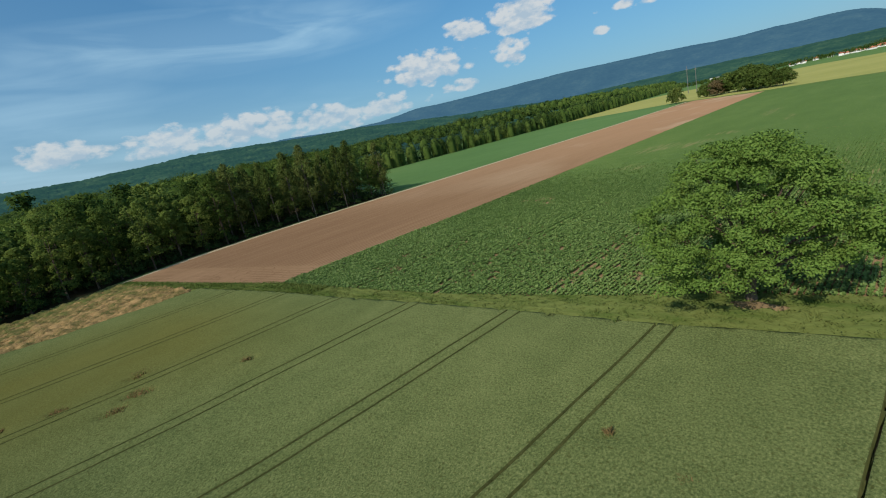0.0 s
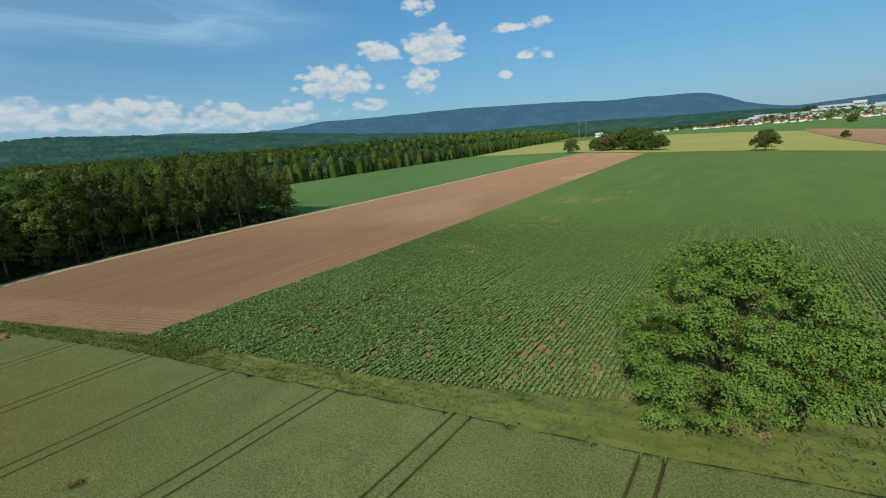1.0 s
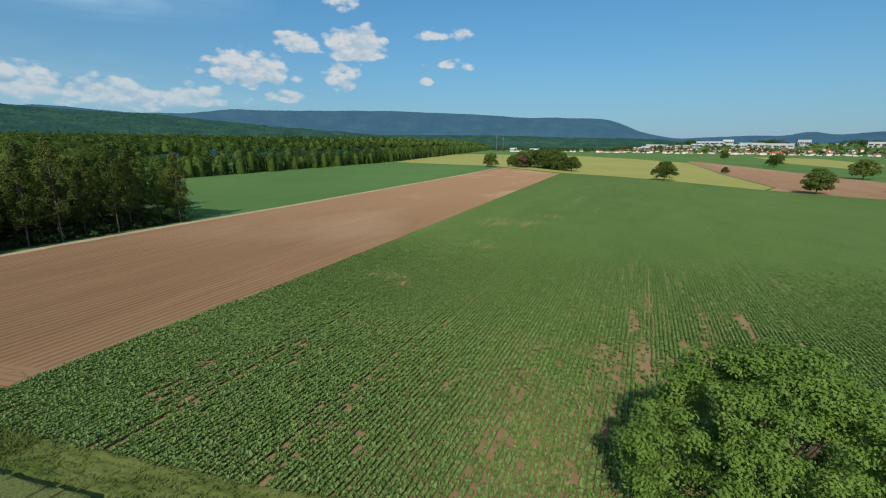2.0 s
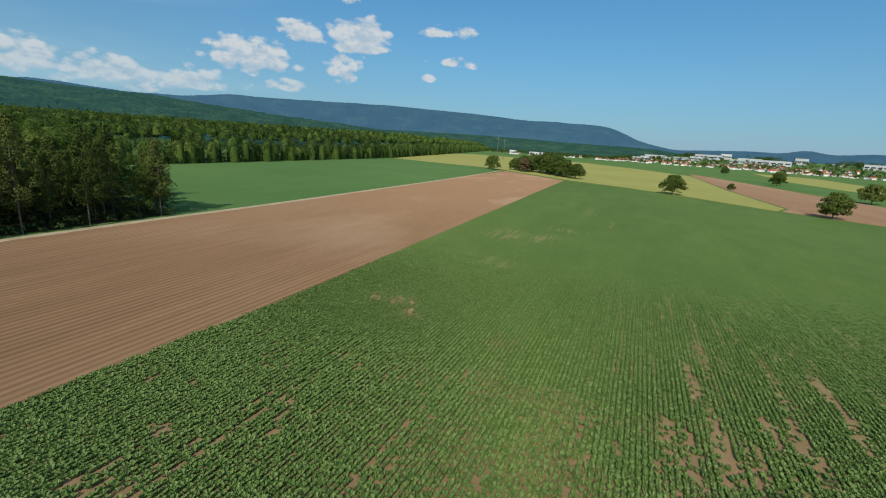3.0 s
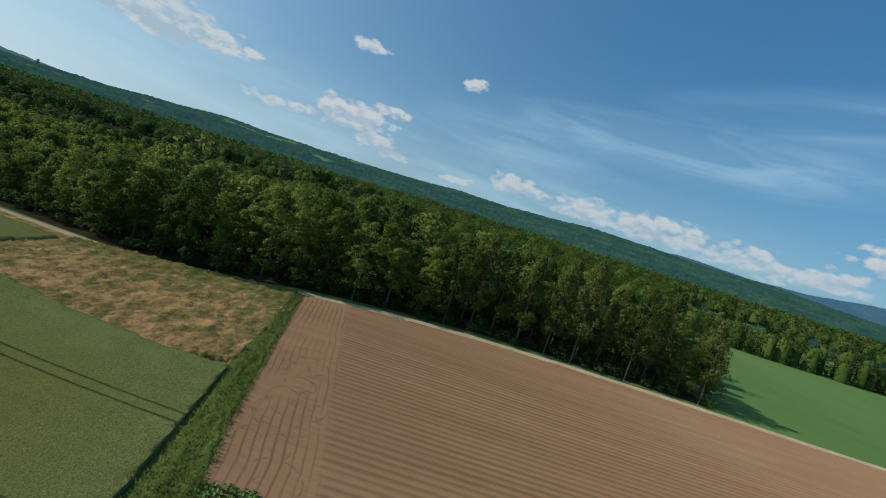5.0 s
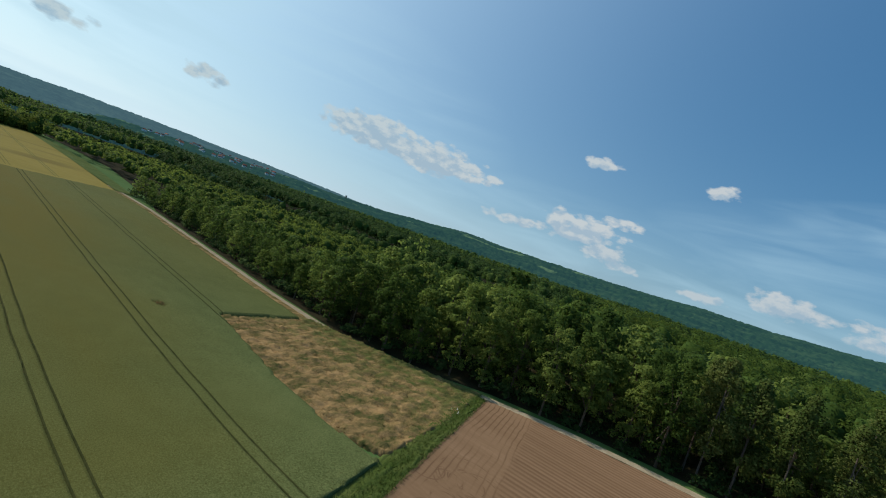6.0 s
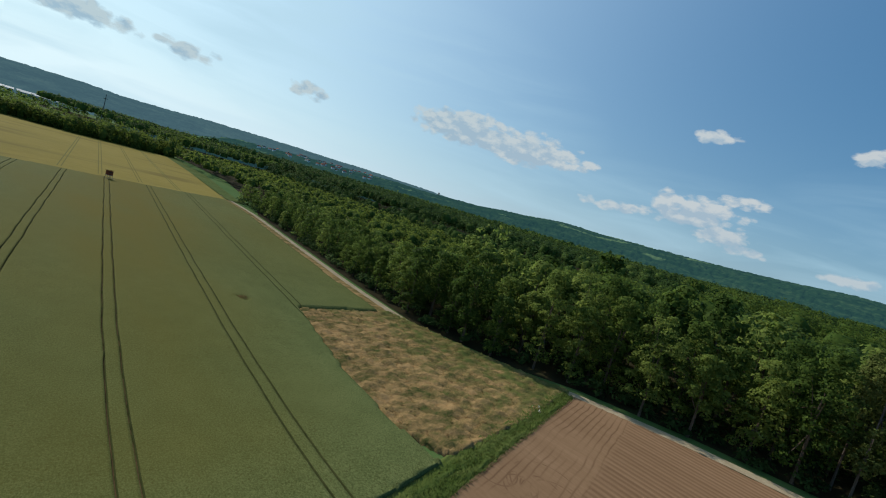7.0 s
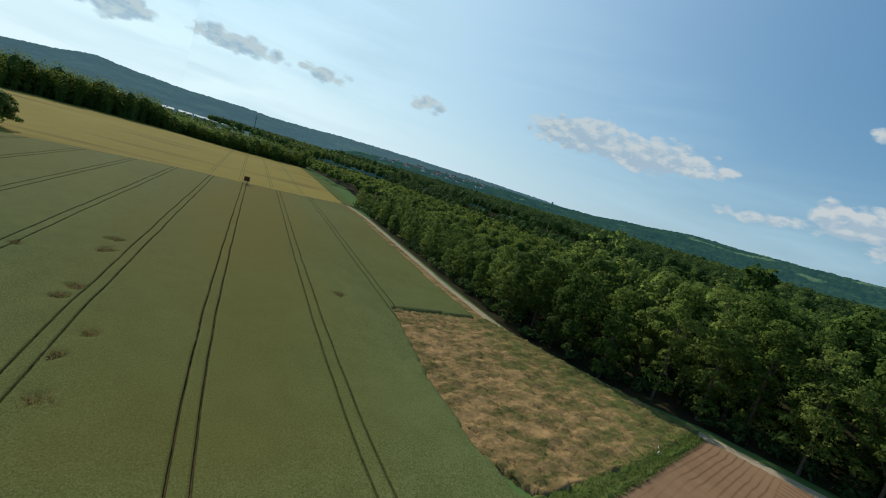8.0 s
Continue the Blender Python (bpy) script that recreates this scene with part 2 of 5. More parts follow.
def drill_marks(op, noise, x, y):
    """Damp and dry bands left by the drill: along the field, and across it on the headland."""
    v = op("SUBTRACT", y, op("ADD", op("MULTIPLY", x, 0.208), 43.4))
    head = op("MULTIPLY", op("SUBTRACT", op("ADD", 8.6, op("MULTIPLY", noise(3), 2.0)), v), 1.2, clamp=True)
    wave = op("SINE", op("ADD", op("MULTIPLY", x, 2 * math.pi / 1.2), op("MULTIPLY", noise(40, 2), 0.7)))
    along = op("MULTIPLY", op("ADD", op("MULTIPLY", op("POWER", op("MULTIPLY", op("ADD", wave, 1.0), 0.5), 2.5), 1.5), op("SUBTRACT", op("MULTIPLY", noise(1.2, 3, (1, 0.03, 1)), 2.2), 1.0)), 0.43, clamp=True)
    ruts = op("POWER", op("ADD", 0.5, op("MULTIPLY", op("SINE", op("ADD", op("MULTIPLY", v, 2 * math.pi / 0.9), op("MULTIPLY", noise(16, 3), 14.0))), 0.5)), 7.0)
    ruts = op("MULTIPLY", ruts, op("MULTIPLY", op("SUBTRACT", noise(5, 4, (0.35, 1, 1)), 0.36, clamp=True), 4.0, clamp=True))
    # curved tyre marks of the turning tractor
    worn = op("MULTIPLY", op("SUBTRACT", noise(1.6, 3), 0.42, clamp=True), 5.0, clamp=True)
    turns = random.Random(12)
    for _ in range(17):
        cx, cv, rad = turns.uniform(-98, -72.5), turns.uniform(0.5, 8.0), turns.uniform(1.4, 4.5)
        dx, dy = op("SUBTRACT", x, cx), op("SUBTRACT", v, cv)
        far = op("SQRT", op("ADD", op("MULTIPLY", dx, dx), op("MULTIPLY", dy, dy)))
        arc = op("SUBTRACT", 1.0, op("MULTIPLY", op("ABSOLUTE", op("SUBTRACT", far, rad)), 6.5), clamp=True)
        ruts = op("MAXIMUM", ruts, op("MULTIPLY", arc, worn))
    along = op("MULTIPLY", along, op("ADD", 0.1, op("MULTIPLY", op("SUBTRACT", 150, y), 0.011, clamp=True), clamp=True))
    return op("ADD", op("MULTIPLY", along, op("SUBTRACT", 1.0, head)), op("MULTIPLY", ruts, head), clamp=True)


overlay(M_TILLED, (0.150, 0.085, 0.047), drill_marks)
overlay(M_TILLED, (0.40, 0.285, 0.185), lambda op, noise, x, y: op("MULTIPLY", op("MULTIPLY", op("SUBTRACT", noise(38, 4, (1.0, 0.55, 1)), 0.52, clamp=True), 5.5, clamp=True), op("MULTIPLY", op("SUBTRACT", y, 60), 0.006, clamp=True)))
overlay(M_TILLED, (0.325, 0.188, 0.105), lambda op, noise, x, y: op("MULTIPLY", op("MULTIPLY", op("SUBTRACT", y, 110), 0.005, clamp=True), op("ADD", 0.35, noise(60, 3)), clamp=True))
M_BEETSOIL = material("field_soil", [(0.155, 0.105, 0.054), (0.215, 0.148, 0.078), (0.29, 0.205, 0.112)], [(0.3, 0.6), (6, 0.7)], 0.95, 0.5, 10.0)
M_BEET = material("beet_leaf", [(0.080, 0.142, 0.033), (0.134, 0.213, 0.053), (0.208, 0.288, 0.088)], [(0.03, 0.5), (0.6, 0.4)], 0.6, 0.0, island=0.7, translucent=0.25, spec=0.15)
M_BEETFAR = material("beet_rows", [(0.064, 0.109, 0.027), (0.086, 0.137, 0.035), (0.116, 0.163, 0.047)], [(0.012, 0.9), (0.12, 0.5), (3, 0.6)], 0.7, 0.6, 5.0, stretch=(1, 0.35, 1))
M_WHEAT = material("green_wheat", [(0.060, 0.079, 0.026), (0.110, 0.132, 0.045), (0.175, 0.191, 0.072)], [(0.022, 0.5), (0.35, 0.3), (6.5, 1.5)], 0.8, 0.8, 9.0, stretch=(1.25, 0.85, 1))


def riper(op, noise, x, y):
    """The western and southern wheat is a few days riper: more olive."""
    u = op("ADD", op("SUBTRACT", x, op("MULTIPLY", y, 0.16)), op("ADD", 5.0, op("MULTIPLY", noise(18, 3), 8.0)))
    a = op("MULTIPLY", op("MULTIPLY", op("SUBTRACT", -28.0, u), 0.035, clamp=True), op("ADD", 0.25, op("MULTIPLY", op("ADD", u, 76.0), 0.05), clamp=True))
    south = op("MULTIPLY", op("SUBTRACT", 0, y), 0.012, clamp=True)
    return op("MULTIPLY", op("ADD", op("MULTIPLY", op("MULTIPLY", a, 0.6), op("MULTIPLY", op("SUBTRACT", 26, y), 0.07, clamp=True)), op("MULTIPLY", south, 0.5)), op("ADD", 0.4, noise(12, 3, (1, 0.3, 1))), clamp=True)


overlay(M_WHEAT, (0.140, 0.115, 0.023), riper)
overlay(M_WHEAT, (0.055, 0.058, 0.016), lambda op, noise, x, y: op("MULTIPLY", op("SUBTRACT", noise(0.2, 3), 0.55, clamp=True), 4.0, clamp=True))
M_LODGED = material("beaten_down_stalks", [(0.07, 0.055, 0.02), (0.14, 0.095, 0.038), (0.23, 0.14, 0.062)], [(0.5, 0.7), (3, 0.7)], 0.9, 0.0, island=0.5)
M_LANE = material("trodden_lane", [(0.06, 0.05, 0.022), (0.115, 0.080, 0.042), (0.19, 0.118, 0.068)], [(0.05, 0.9), (1.5, 0.7)], 0.95, 0.3, 6.0)
M_STALK_SHADE = material("shaded_wheat_stalks", [(0.036, 0.044, 0.015), (0.058, 0.065, 0.022), (0.09, 0.092, 0.035)], [(0.3, 0.6), (4, 0.8)], 0.9, 0.3, 6.0)
M_BARLEY = material("ripening_barley", [(0.20, 0.15, 0.03), (0.26, 0.195, 0.042), (0.31, 0.235, 0.06)], [(0.01, 0.8), (0.2, 0.4), (4, 0.5)], 0.85, 0.4)
overlay(M_BARLEY, (0.165, 0.118, 0.028), lambda op, noise, x, y: op("MULTIPLY", op("SUBTRACT", noise(34, 4, (0.35, 1.3, 1)), 0.56, clamp=True), 7.0, clamp=True))
M_YELLOW = material("yellow_green_barley", [(0.205, 0.21, 0.058), (0.255, 0.25, 0.078), (0.30, 0.285, 0.095)], [(0.01, 0.8), (0.2, 0.5)], 0.85, 0.2)
M_FIELD2 = material("young_maize", [(0.062, 0.122, 0.036), (0.08, 0.148, 0.046), (0.105, 0.17, 0.055)], [(0.008, 0.9), (0.1, 0.4), (2, 0.5)], 0.8, 0.4)
M_GRASS = material("verge_grass", [(0.05, 0.086, 0.017), (0.092, 0.138, 0.03), (0.16, 0.188, 0.056)], [(0.12, 0.8), (0.7, 1.0), (5, 0.7)], 0.8, 0.7, 3.0, island=0.3, translucent=0.25, stretch=(0.5, 1.7, 1))
overlay(M_GRASS, (0.165, 0.195, 0.056), lambda op, noise, x, y: op("MULTIPLY", op("ADD", 0.35, op("MULTIPLY", op("ADD", x, 70), 0.03, clamp=True), clamp=True), op("MULTIPLY", op("SUBTRACT", noise(2.4, 4, (0.4, 1.4, 1)), 0.30, clamp=True), 3.6, clamp=True)))
M_DRY = material("dry_grass", [(0.105, 0.115, 0.036), (0.285, 0.198, 0.082), (0.50, 0.318, 0.142)], [(0.06, 0.6), (0.24, 1.3), (0.9, 1.0), (3.2, 0.6)], 0.85, 0.9, 1.6, island=0.25, translucent=0.3, stretch=(0.75, 1.5, 1))
overlay(M_DRY, (0.14, 0.165, 0.048), lambda op, noise, x, y: op("MULTIPLY", op("ADD", op("MULTIPLY", op("SUBTRACT", op("MULTIPLY", x, -1), 103), 0.035), op("MULTIPLY", op("SUBTRACT", noise(2.2, 4), 0.5), 2.8)), op("MULTIPLY", op("ADD", y, 25), 0.5, clamp=True), clamp=True))
M_TRACK = material("gravel_track", [(0.25, 0.195, 0.122), (0.35, 0.282, 0.185), (0.46, 0.39, 0.275)], [(0.2, 0.7), (2, 0.6), (14, 0.5)], 0.95, 0.4)
M_LEAF = material("broad_leaves", [(0.056, 0.098, 0.021), (0.110, 0.168, 0.034), (0.190, 0.245, 0.057)], [(0.03, 0.4), (0.14, 0.7), (0.5, 0.4)], 0.65, 0.0, island=0.35, per_object=0.8, translucent=0.6, spec=0.06)
M_WOODS = material("canopy_leaves", [(0.040, 0.072, 0.015), (0.075, 0.118, 0.023), (0.135, 0.176, 0.038)], [(0.015, 0.5), (0.09, 1.2), (0.5, 0.4)], 0.7, 0.0, island=0.25, translucent=0.62, spec=0.03)
M_YOUNG = material("young_wood_leaves", [(0.075, 0.112, 0.019), (0.125, 0.170, 0.030), (0.19, 0.228, 0.048)], [(0.02, 0.6), (0.12, 1.1), (0.6, 0.4)], 0.7, 0.0, island=0.3, translucent=0.62, spec=0.03)
M_DARKWOODS = material("dark_canopy_shaded_shrub_leaves", [(0.026, 0.052, 0.018), (0.045, 0.080, 0.024), (0.078, 0.115, 0.034)], [(0.015, 0.5), (0.08, 1.1), (0.5, 0.4)], 0.7, 0.0, island=0.2, translucent=0.4, spec=0.03)
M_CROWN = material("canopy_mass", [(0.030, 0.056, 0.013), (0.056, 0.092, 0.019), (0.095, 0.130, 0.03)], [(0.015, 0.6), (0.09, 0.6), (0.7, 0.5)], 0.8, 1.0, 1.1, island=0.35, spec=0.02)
M_BUSH = material("bush_leaves", [(0.074, 0.116, 0.026), (0.122, 0.172, 0.039), (0.185, 0.23, 0.06)], [(0.08, 0.6), (0.5, 0.5)], 0.7, 0.0, island=0.4, per_object=0.5, translucent=0.45, spec=0.04)
M_RUSSET = material("russet_leaves", [(0.10, 0.075, 0.035), (0.155, 0.115, 0.055), (0.21, 0.16, 0.08)], [(0.08, 0.6), (0.5, 0.5)], 0.7, 0.0, island=0.4, translucent=0.35, spec=0.04)
M_LARCH = material("larch_needles", [(0.046, 0.074, 0.017), (0.080, 0.110, 0.027), (0.126, 0.148, 0.044)], [(0.06, 0.6), (0.5, 0.4)], 0.7, 0.0, island=0.5, per_object=0.4, translucent=0.25)
M_WALNUT = material("walnut_leaves", [(0.096, 0.170, 0.029), (0.142, 0.228, 0.043), (0.198, 0.292, 0.066)], [(0.3, 0.6), (1.5, 0.4)], 0.65, 0.0, island=0.45, translucent=0.3, spec=0.1)
M_BARK = material("bark", [(0.06, 0.045, 0.03), (0.12, 0.09, 0.065), (0.19, 0.15, 0.115)], [(1.5, 0.6), (12, 0.7)], 0.95, 0.6, 9.0, stretch=(1, 1, 0.25))
M_PALEBARK = material("pale_bark", [(0.07, 0.055, 0.045), (0.12, 0.098, 0.08), (0.20, 0.165, 0.14)], [(1.5, 0.6), (12, 0.7)], 0.95, 0.5, 9.0, stretch=(1, 1, 0.25))
# the bluish emission of each hill paints the haze in front of it
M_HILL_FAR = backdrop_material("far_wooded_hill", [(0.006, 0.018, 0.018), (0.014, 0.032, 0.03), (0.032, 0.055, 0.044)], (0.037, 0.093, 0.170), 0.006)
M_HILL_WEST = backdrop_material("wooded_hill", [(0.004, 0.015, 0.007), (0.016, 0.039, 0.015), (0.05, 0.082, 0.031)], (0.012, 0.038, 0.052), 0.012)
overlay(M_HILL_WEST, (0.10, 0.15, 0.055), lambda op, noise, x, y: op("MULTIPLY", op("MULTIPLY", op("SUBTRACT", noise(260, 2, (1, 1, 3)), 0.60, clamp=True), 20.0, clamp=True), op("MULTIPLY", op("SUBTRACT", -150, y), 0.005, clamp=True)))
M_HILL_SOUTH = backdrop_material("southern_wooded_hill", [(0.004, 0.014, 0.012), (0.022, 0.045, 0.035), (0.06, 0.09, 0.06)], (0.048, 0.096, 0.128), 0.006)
# leaf litter made extra dark: the shade beneath the trees is in its colour
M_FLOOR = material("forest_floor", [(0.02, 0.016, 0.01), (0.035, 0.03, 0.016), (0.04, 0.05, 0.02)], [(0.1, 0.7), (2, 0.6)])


# ---- helpers ----
def mesh_object(name, verts, faces, mat, smooth=False):
    me = bpy.data.meshes.new(name)
    me.from_pydata(verts if isinstance(verts, list) else verts.tolist(), [], faces if isinstance(faces, list) else faces.tolist())
    if mat:
        me.materials.append(mat)
    if smooth:
        me.polygons.foreach_set("use_smooth", [True] * len(me.polygons))
    me.update()
    return new(name, me)


def part(name, bm, mat, parent, label=""):
    me = bpy.data.meshes.new(name)
    bm.to_mesh(me)
    bm.free()
    me.materials.append(mat)
    ob = new(name, me)
    ob.parent = parent
    return tagged(ob, label)


def inside(poly, x, y):
    x, y = np.asarray(x, float), np.asarray(y, float)
    hit = np.zeros(x.shape, bool)
    for (x0, y0), (x1, y1) in zip(poly, poly[1:] + poly[:1]):
        cross = (y0 > y) != (y1 > y)
        with np.errstate(divide="ignore", invalid="ignore"):
            hit ^= cross & (x < (x1 - x0) * (y - y0) / (y1 - y0 if y1 != y0 else 1e-9) + x0)
    return hit


def smooth_step(a, b, x):
    t = np.clip((np.asarray(x, float) - a) / (b - a), 0, 1)
    return t * t * (3 - 2 * t)


def wobble(x, y, size, seed=0):
    """Smooth cheap noise, about -1 to 1, at a size in metres."""
    r = np.random.RandomState(seed)
    out = 0
    for i in range(5):
        a, p, f = r.uniform(0, 2 * math.pi), r.uniform(0, 6.28), r.uniform(0.6, 1.7)
        out = out + np.sin((x * math.cos(a) + y * math.sin(a)) * f * 2 * math.pi / size + p)
    return out / 2.6


def line_y(pts, x):
    return np.interp(x, [p[0] for p in pts], [p[1] for p in pts])


def grid_faces(nx, ny):
    i = np.arange((nx - 1) * (ny - 1))
    a = (i // (ny - 1)) * ny + i % (ny - 1)
    return np.stack([a, a + ny, a + ny + 1, a + 1], 1)


# ---- plan ----
TRACK = [(-140, -190), (-136.5, -142), (-128.7, -92), (-121.3, -44), (-118.3, -18), (-120.5, -4), (-124.4, 6), (-129, 15), (-131.8, 24), (-134.3, 33), (-137.2, 52), (-138.3, 73), (-138.5, 105), (-137.2, 143), (-137.6, 200), (-138.4, 300), (-140.8, 400), (-145, 505)]
VERGE_S = [(-127, 14.2), (-95, 20.6), (-77.5, 23.8), (-64, 26.2), (-52, 27.6), (-37.8, 29.8), (-25.4, 31.5), (-12, 33), (0, 35), (60, 43), (160, 55)]
VERGE_N = [(-127, 16.8), (-96, 23.2), (-79, 26.9), (-71, 29.0), (-58, 30.6), (-47, 32), (-37, 33.3), (-26, 35.7), (-17, 38.1), (-8, 41), (0, 42.5), (60, 51), (160, 63)]
FAR_EDGE = [(-71, 426), (-22, 403), (12, 372), (60, 315), (94, 292), (160, 262)]


def ground_z(x, y):
    x, y = np.asarray(x, float), np.asarray(y, float)
    az = np.degrees(np.arctan2(x + 30, y - 30))
    r = np.hypot(x + 30, y - 30)
    town = 0.07 * np.clip(r - 1950, 0, 620) * smooth_step(-2, 8, az) * smooth_step(120, 60, az)
    return town


def build_ground():
    rs = np.concatenate([np.linspace(0, 600, 31), np.geomspace(640, 4900, 34)])
    na = 240
    a = np.linspace(0, 2 * math.pi, na, endpoint=False)
    R, A = np.meshgrid(rs, a, indexing="ij")
    x, y = -30 + R * np.sin(A), 30 + R * np.cos(A)
    v = np.stack([x, y, ground_z(x, y) - 0.03], -1).reshape(-1, 3)
    f = []
    for i in range(len(rs) - 1):
        for j in range(na):
            k = (j + 1) % na
            f.append((i * na + j, i * na + k, (i + 1) * na + k, (i + 1) * na + j))
    return tagged(mesh_object("ground", v, f, M_GROUND, True), "green meadow country reaching the horizon", "ground", kind="structure")


build_ground()


def flat_field(name, poly, mat, z, label):
    """A far field as one sheet with its outline."""
    bm = bmesh.new()
    bm.faces.new([bm.verts.new((x, y, z)) for x, y in poly])
    me = bpy.data.meshes.new(name)
    bm.to_mesh(me)
    bm.free()
    me.materials.append(mat)
    return tagged(new(name, me), label, "field", kind="structure")


PALE = [(290, 1413), (388, 1270), (346, 892), (236, 630), (222, 871)]
PITCH = 1.2


def beet_edge(y):
    return -70.8 + 1.5 * smooth_step(35, 80, y)


def build_brown_field():
    rng = np.random.RandomState(3)
    x = np.arange(-139.0, -69.0, 0.15)
    n = 90
    t = np.linspace(0, 1, n)
    t = t ** 1.5
    X = np.repeat(x[:, None], n, 1)
    y0 = line_y(VERGE_N, x)[:, None]
    y1 = (426 + (x + 71) * (505 - 426) / (-145 + 71))[:, None]
    Y = y0 + (y1 - y0) * t[None, :]
    furrow = 0.052 * np.cos(2 * math.pi * X / PITCH) + 0.014 * np.cos(2 * math.pi * X / (PITCH * 3) + 1)
    head = smooth_step(10.5, 8, Y - y0)
    Z = 0.30 + furrow * (1 - head) * (1 - smooth_step(60, 135, Y)) + 0.06 * wobble(X, Y, 60, 5) * smooth_step(0, 60, Y - y0) + rng.uniform(-0.012, 0.012, X.shape)
    # the western side follows the track
    tx = np.interp(Y, [p[1] for p in TRACK], [p[0] for p in TRACK]) + 1.6
    keep = X > tx
    v = np.stack([X, Y, Z], -1).reshape(-1, 3)
    f = grid_faces(len(x), n)
    k = keep.reshape(-1)
    f = f[k[f].any(1)]
    out = v[:, 0] < (tx.reshape(-1))
    out |= v[:, 0] > beet_edge(v[:, 1]) + 0.08 * wobble(v[:, 0], v[:, 1], 7, 61) + 0.1
    v[out, 2] = -0.05
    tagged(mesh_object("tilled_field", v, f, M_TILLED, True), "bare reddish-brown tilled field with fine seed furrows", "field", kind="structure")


build_brown_field()
flat_field("maize_field", [(-140, 113), (-290, 165), (-300, 218), (-306, 347), (-327, 588), (-250, 560), (-170, 540), (-147, 505), (-142, 400), (-139.6, 300), (-138.8, 200), (-138.6, 143)], M_FIELD2, 0.05, "even dark green field of young crop")
flat_field("forest_floor", [(-143, 112), (-290, 164), (-900, 380), (-940, -1250), (-90, -1250), (-190, -480), (-180, -300), (-152, -178), (-138.6, -142), (-130.7, -92), (-123.3, -44), (-120.2, -18), (-127, 6), (-133, 15), (-139, 33), (-144, 60)], M_FLOOR, 0.02, "leaf-strewn floor of the wood, darkened for shade under trees")
flat_field("yellow_field", [(-327, 590), (-250, 563), (-170, 543), (-140, 515), (-71, 440), (-22, 410), (12, 380), (60, 322), (70, 345), (66, 500), (75, 800), (-5, 1000), (-105, 1180), (-420, 1250), (-430, 1090)], M_YELLOW, 0.06, "pale yellow-green ripening barley field")
flat_field("field_margin", [(-150, 512), (-71, 431), (-22, 407), (12, 376), (60, 318), (94, 296), (160, 266), (160, 262), (94, 292), (60, 314), (12, 371), (-22, 402), (-71, 425), (-148, 504)], M_GRASS, 0.10, "narrow rough grass margin between fields")
flat_field("pale_field", PALE, M_YELLOW, 0.06, "pale ripening strip field before the town")
flat_field("ploughed_field", [(62, 322), (94, 296), (160, 266), (190, 350), (160, 420), (147, 520), (124, 690), (88, 915), (77, 800), (68, 500), (72, 345)], M_SOIL, 0.07, "far brown ploughed field")
flat_field("wood_verge", [(-137, -174), (-143, -172), (-166, -300), (-178, -432), (-171, -430), (-155, -302)], M_GRASS, 0.30, "green grass strip between barley and wood")
for lane in (-50.0, -62.4, -76.0, -90.5):
    for side in (-0.8, 0.4):
        x0, x1 = lane + side - 25.0, lane + side - 56.0
        flat_field("barley_lane", [(x0, -172), (x0 + 0.3, -172), (x1 + 0.4, -400), (x1, -400)], M_WHEAT, 0.27, "narrow dark tractor lane through barley")
flat_field("barley_field", [(40, -130), (-16, -147), (-59, -164), (-110, -167), (-136, -173), (-155, -300), (-172, -430), (-102, -425), (-43, -455), (5, -447), (48, -415), (200, -330), (180, -90)], M_BARLEY, 0.25, "golden ripening barley field")


def build_track():
    ys = np.concatenate([np.arange(-190, 130, 3.0), np.arange(130, 506, 8.0)])
    cx = np.interp(ys, [p[1] for p in TRACK], [p[0] for p in TRACK])
    for _ in range(3):
        cx[1:-1] = (cx[:-2] + 2 * cx[1:-1] + cx[2:]) / 4
    offs = np.array([-1.35, -1.1, -0.65, 0, 0.65, 1.1, 1.35])
    hz = np.array([0.0, 0.08, 0.06, 0.11, 0.06, 0.08, 0.0])
    width = 1 - 0.28 * smooth_step(-15, -40, ys)
    X = cx[None, :] + offs[:, None] * width[None, :] + 0.12 * wobble(cx[None, :] + offs[:, None] * 7, np.repeat(ys[None, :], 7, 0), 11, 2)
    Y = np.repeat(ys[None, :], 7, 0)
    Z = np.repeat(hz[:, None], len(ys), 1)
    tagged(mesh_object("track", np.stack([X, Y, Z + 0.02 + 0.2 * smooth_step(10, 40, Y)], -1).reshape(-1, 3), grid_faces(7, len(ys)), M_TRACK, True), "pale gravel farm track along the wood", "track", kind="structure")


build_track()


def track_margin():
    ys = np.arange(-172, -22, 1.0)
    cx = np.interp(ys, [p[1] for p in TRACK], [p[0] for p in TRACK])
    offs = np.array([0.95, 1.9, 3.3, 4.6])
    X = cx[None, :] + offs[:, None] + 0.15 * wobble(offs[:, None] * 9 + 0 * cx[None, :], ys[None, :] + 0 * offs[:, None], 4, 51)
    Z = np.array([0.05, 0.3, 0.42, 0.4])[:, None] + 0.08 * np.abs(wobble(X * 3, ys[None, :] + 0 * X, 2.5, 52))
    tagged(mesh_object("track_margin", np.stack([X, ys[None, :] + 0 * X, Z], -1).reshape(-1, 3), grid_faces(4, len(ys)), M_DRY, True), "strip of dry orange grass between track and wheat", "grass", kind="structure")


track_margin()


